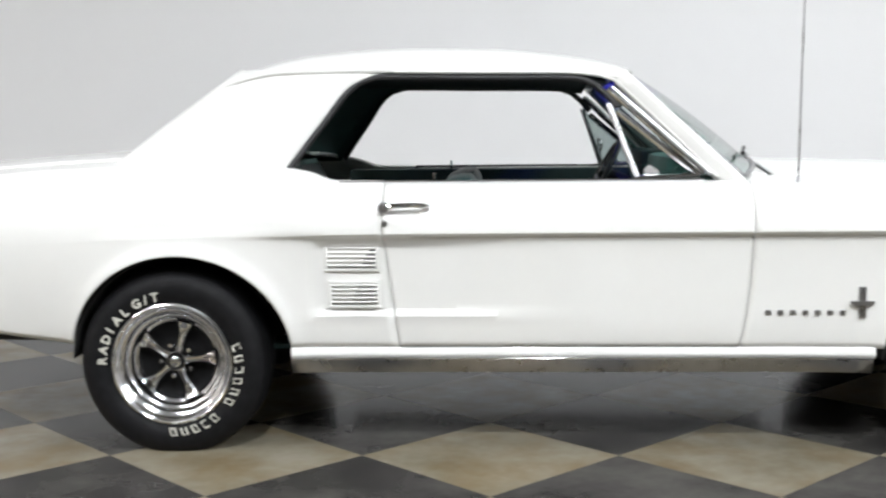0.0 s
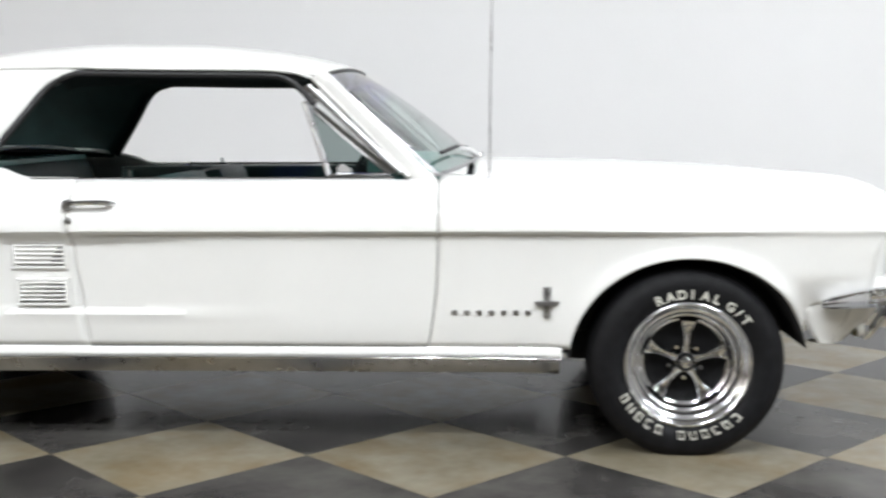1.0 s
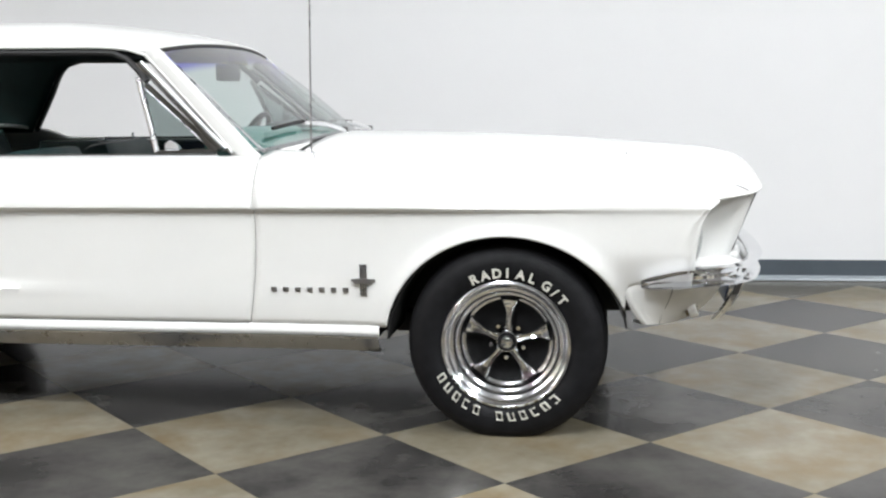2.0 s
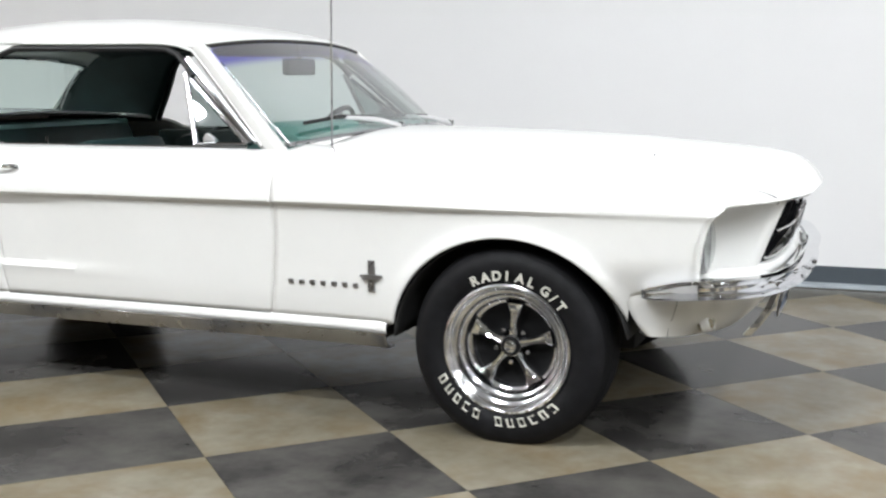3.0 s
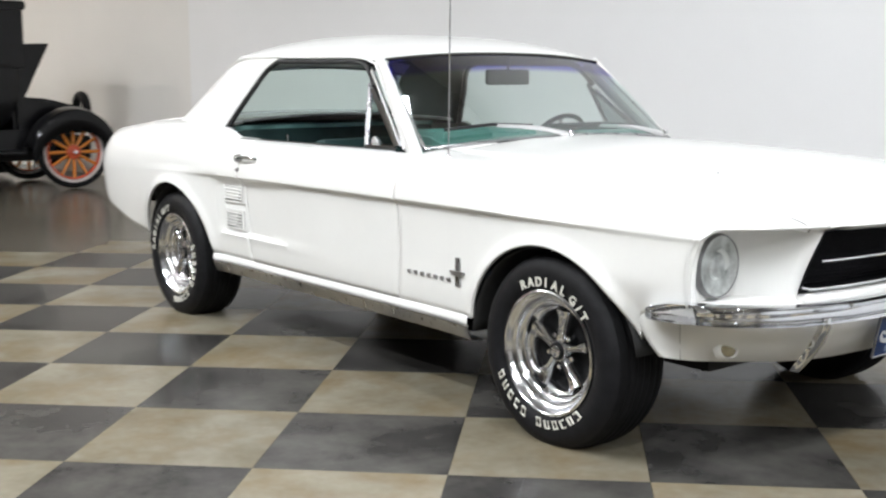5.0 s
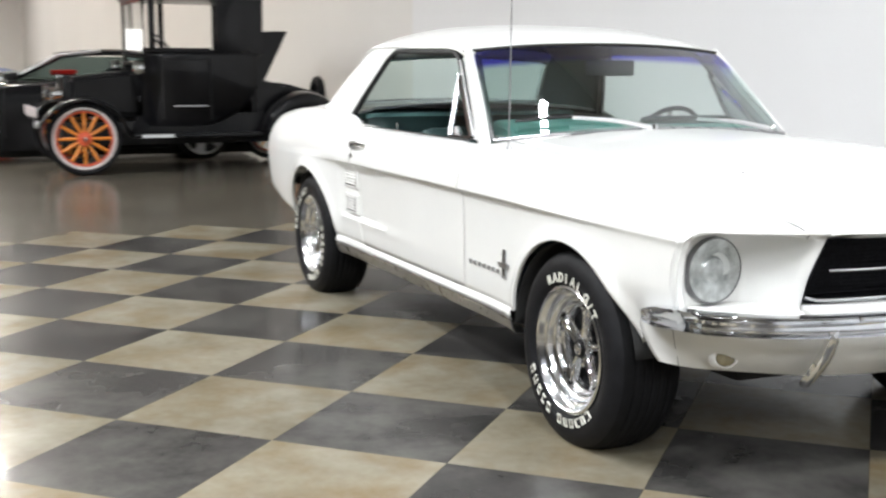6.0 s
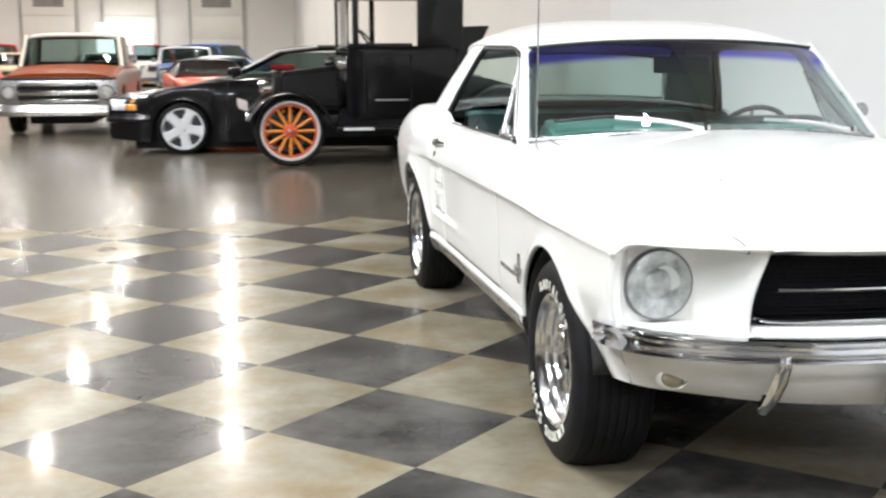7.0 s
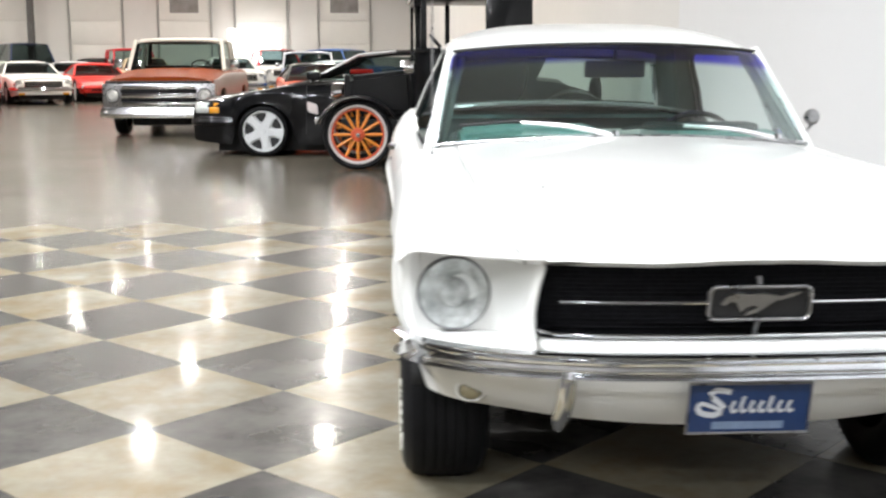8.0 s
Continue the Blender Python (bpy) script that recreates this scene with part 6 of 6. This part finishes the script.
for name, label, rgb, x, y, yaw, opt in FAR:
    col = paint(name + "_paint", rgb, 0.2)
    rc = paint(name + "_roof", opt["roof"]) if "roof" in opt else None
    if opt.get("low"):
        parked_car(name, label, pose(x, y, 0, 0, 0, yaw), col, 4.4, 1.85, .78, .86, 1.22, 2.6, (.45, -.25, -.95, -1.6), rc, chrome=False, nose=.10, wheels=ALLOY_W)
    elif opt.get("flat"):
        parked_car(name, label, pose(x, y, 0, 0, 0, yaw), col, 4.9, 1.88, .86, .90, 1.28, 2.9, (.45, -.10, -1.15, -1.85), rc, nose=.03)
    elif opt.get("van"):
        parked_car(name, label, pose(x, y, 0, 0, 0, yaw), col, 4.9, 1.95, 1.12, 1.10, 2.02, 2.9, (1.35, .75, -2.0, -2.25), rc)
    elif opt.get("tall"):
        parked_car(name, label, pose(x, y, 0, 0, 0, yaw), col, 4.8, 1.9, 1.08, 1.08, 1.75, 2.9, (.65, .2, -1.7, -2.1), rc)
    else:
        parked_car(name, label, pose(x, y, 0, 0, 0, yaw), col, 4.9, 1.88, .96, .98, 1.42, 2.9, (.55, .02, -1.15, -1.75), rc)
pickup(pose(-42.2, -9.55, 0, 0, 0, 26) @ Matrix.Diagonal((.98, .98, 1.12, 1)), "red_pickup_truck", "red pickup truck in the far row", paint("red_truck_paint", (0.55, 0.02, 0.03)), paint("red_truck_hood", (0.55, 0.02, 0.03)), paint("red_truck_roof", (0.55, 0.02, 0.03)), "rows of parked cars")
pickup(pose(-34.4, -2.9, 0, 0, 0, 4), "blue_pickup_truck", "blue pickup truck beyond the black coupe", paint("blue_truck_paint", (0.04, 0.10, 0.30)), paint("blue_truck_hood", (0.04, 0.10, 0.30)), paint("blue_truck_roof", (0.6, 0.62, 0.66)), "rows of parked cars")

# ---- floor tiles, laid cornerwise ----
TILE = 0.862
bm = bmesh.new()
hh = TILE / 2 - .0012
top = [bm.verts.new(v) for v in ((hh, 0, .001), (0, hh, .001), (-hh, 0, .001), (0, -hh, .001))]
bot = [bm.verts.new(v) for v in ((hh + .001, 0, -.003), (0, hh + .001, -.003), (-hh - .001, 0, -.003), (0, -hh - .001, -.003))]
bm.faces.new(top)
for i in range(4):
    bm.faces.new((top[i], bot[i], bot[(i + 1) % 4], top[(i + 1) % 4]))
me_dark = mesh_of("tile_dark", bm, TILE_DARK, flat=True)
me_pale = me_dark.copy()
me_pale.materials.clear()
me_pale.materials.append(TILE_PALE)
X0, Y0 = -0.392, -0.858
for i in range(-11, 13):
    for j in range(-13, 9):
        # tile centres sit half a diagonal beside the corners, on both half-lattices
        if (i + j) % 2 == 0:
            continue
        x, y = X0 + i * TILE / 2, Y0 + j * TILE / 2
        if y + TILE / 2 > WALL_Y - .02 and y > WALL_Y - .30:
            continue
        pale = i % 2 == 1
        share("tile", me_pale if pale else me_dark, floor, Matrix.Translation((x, y, 0)))
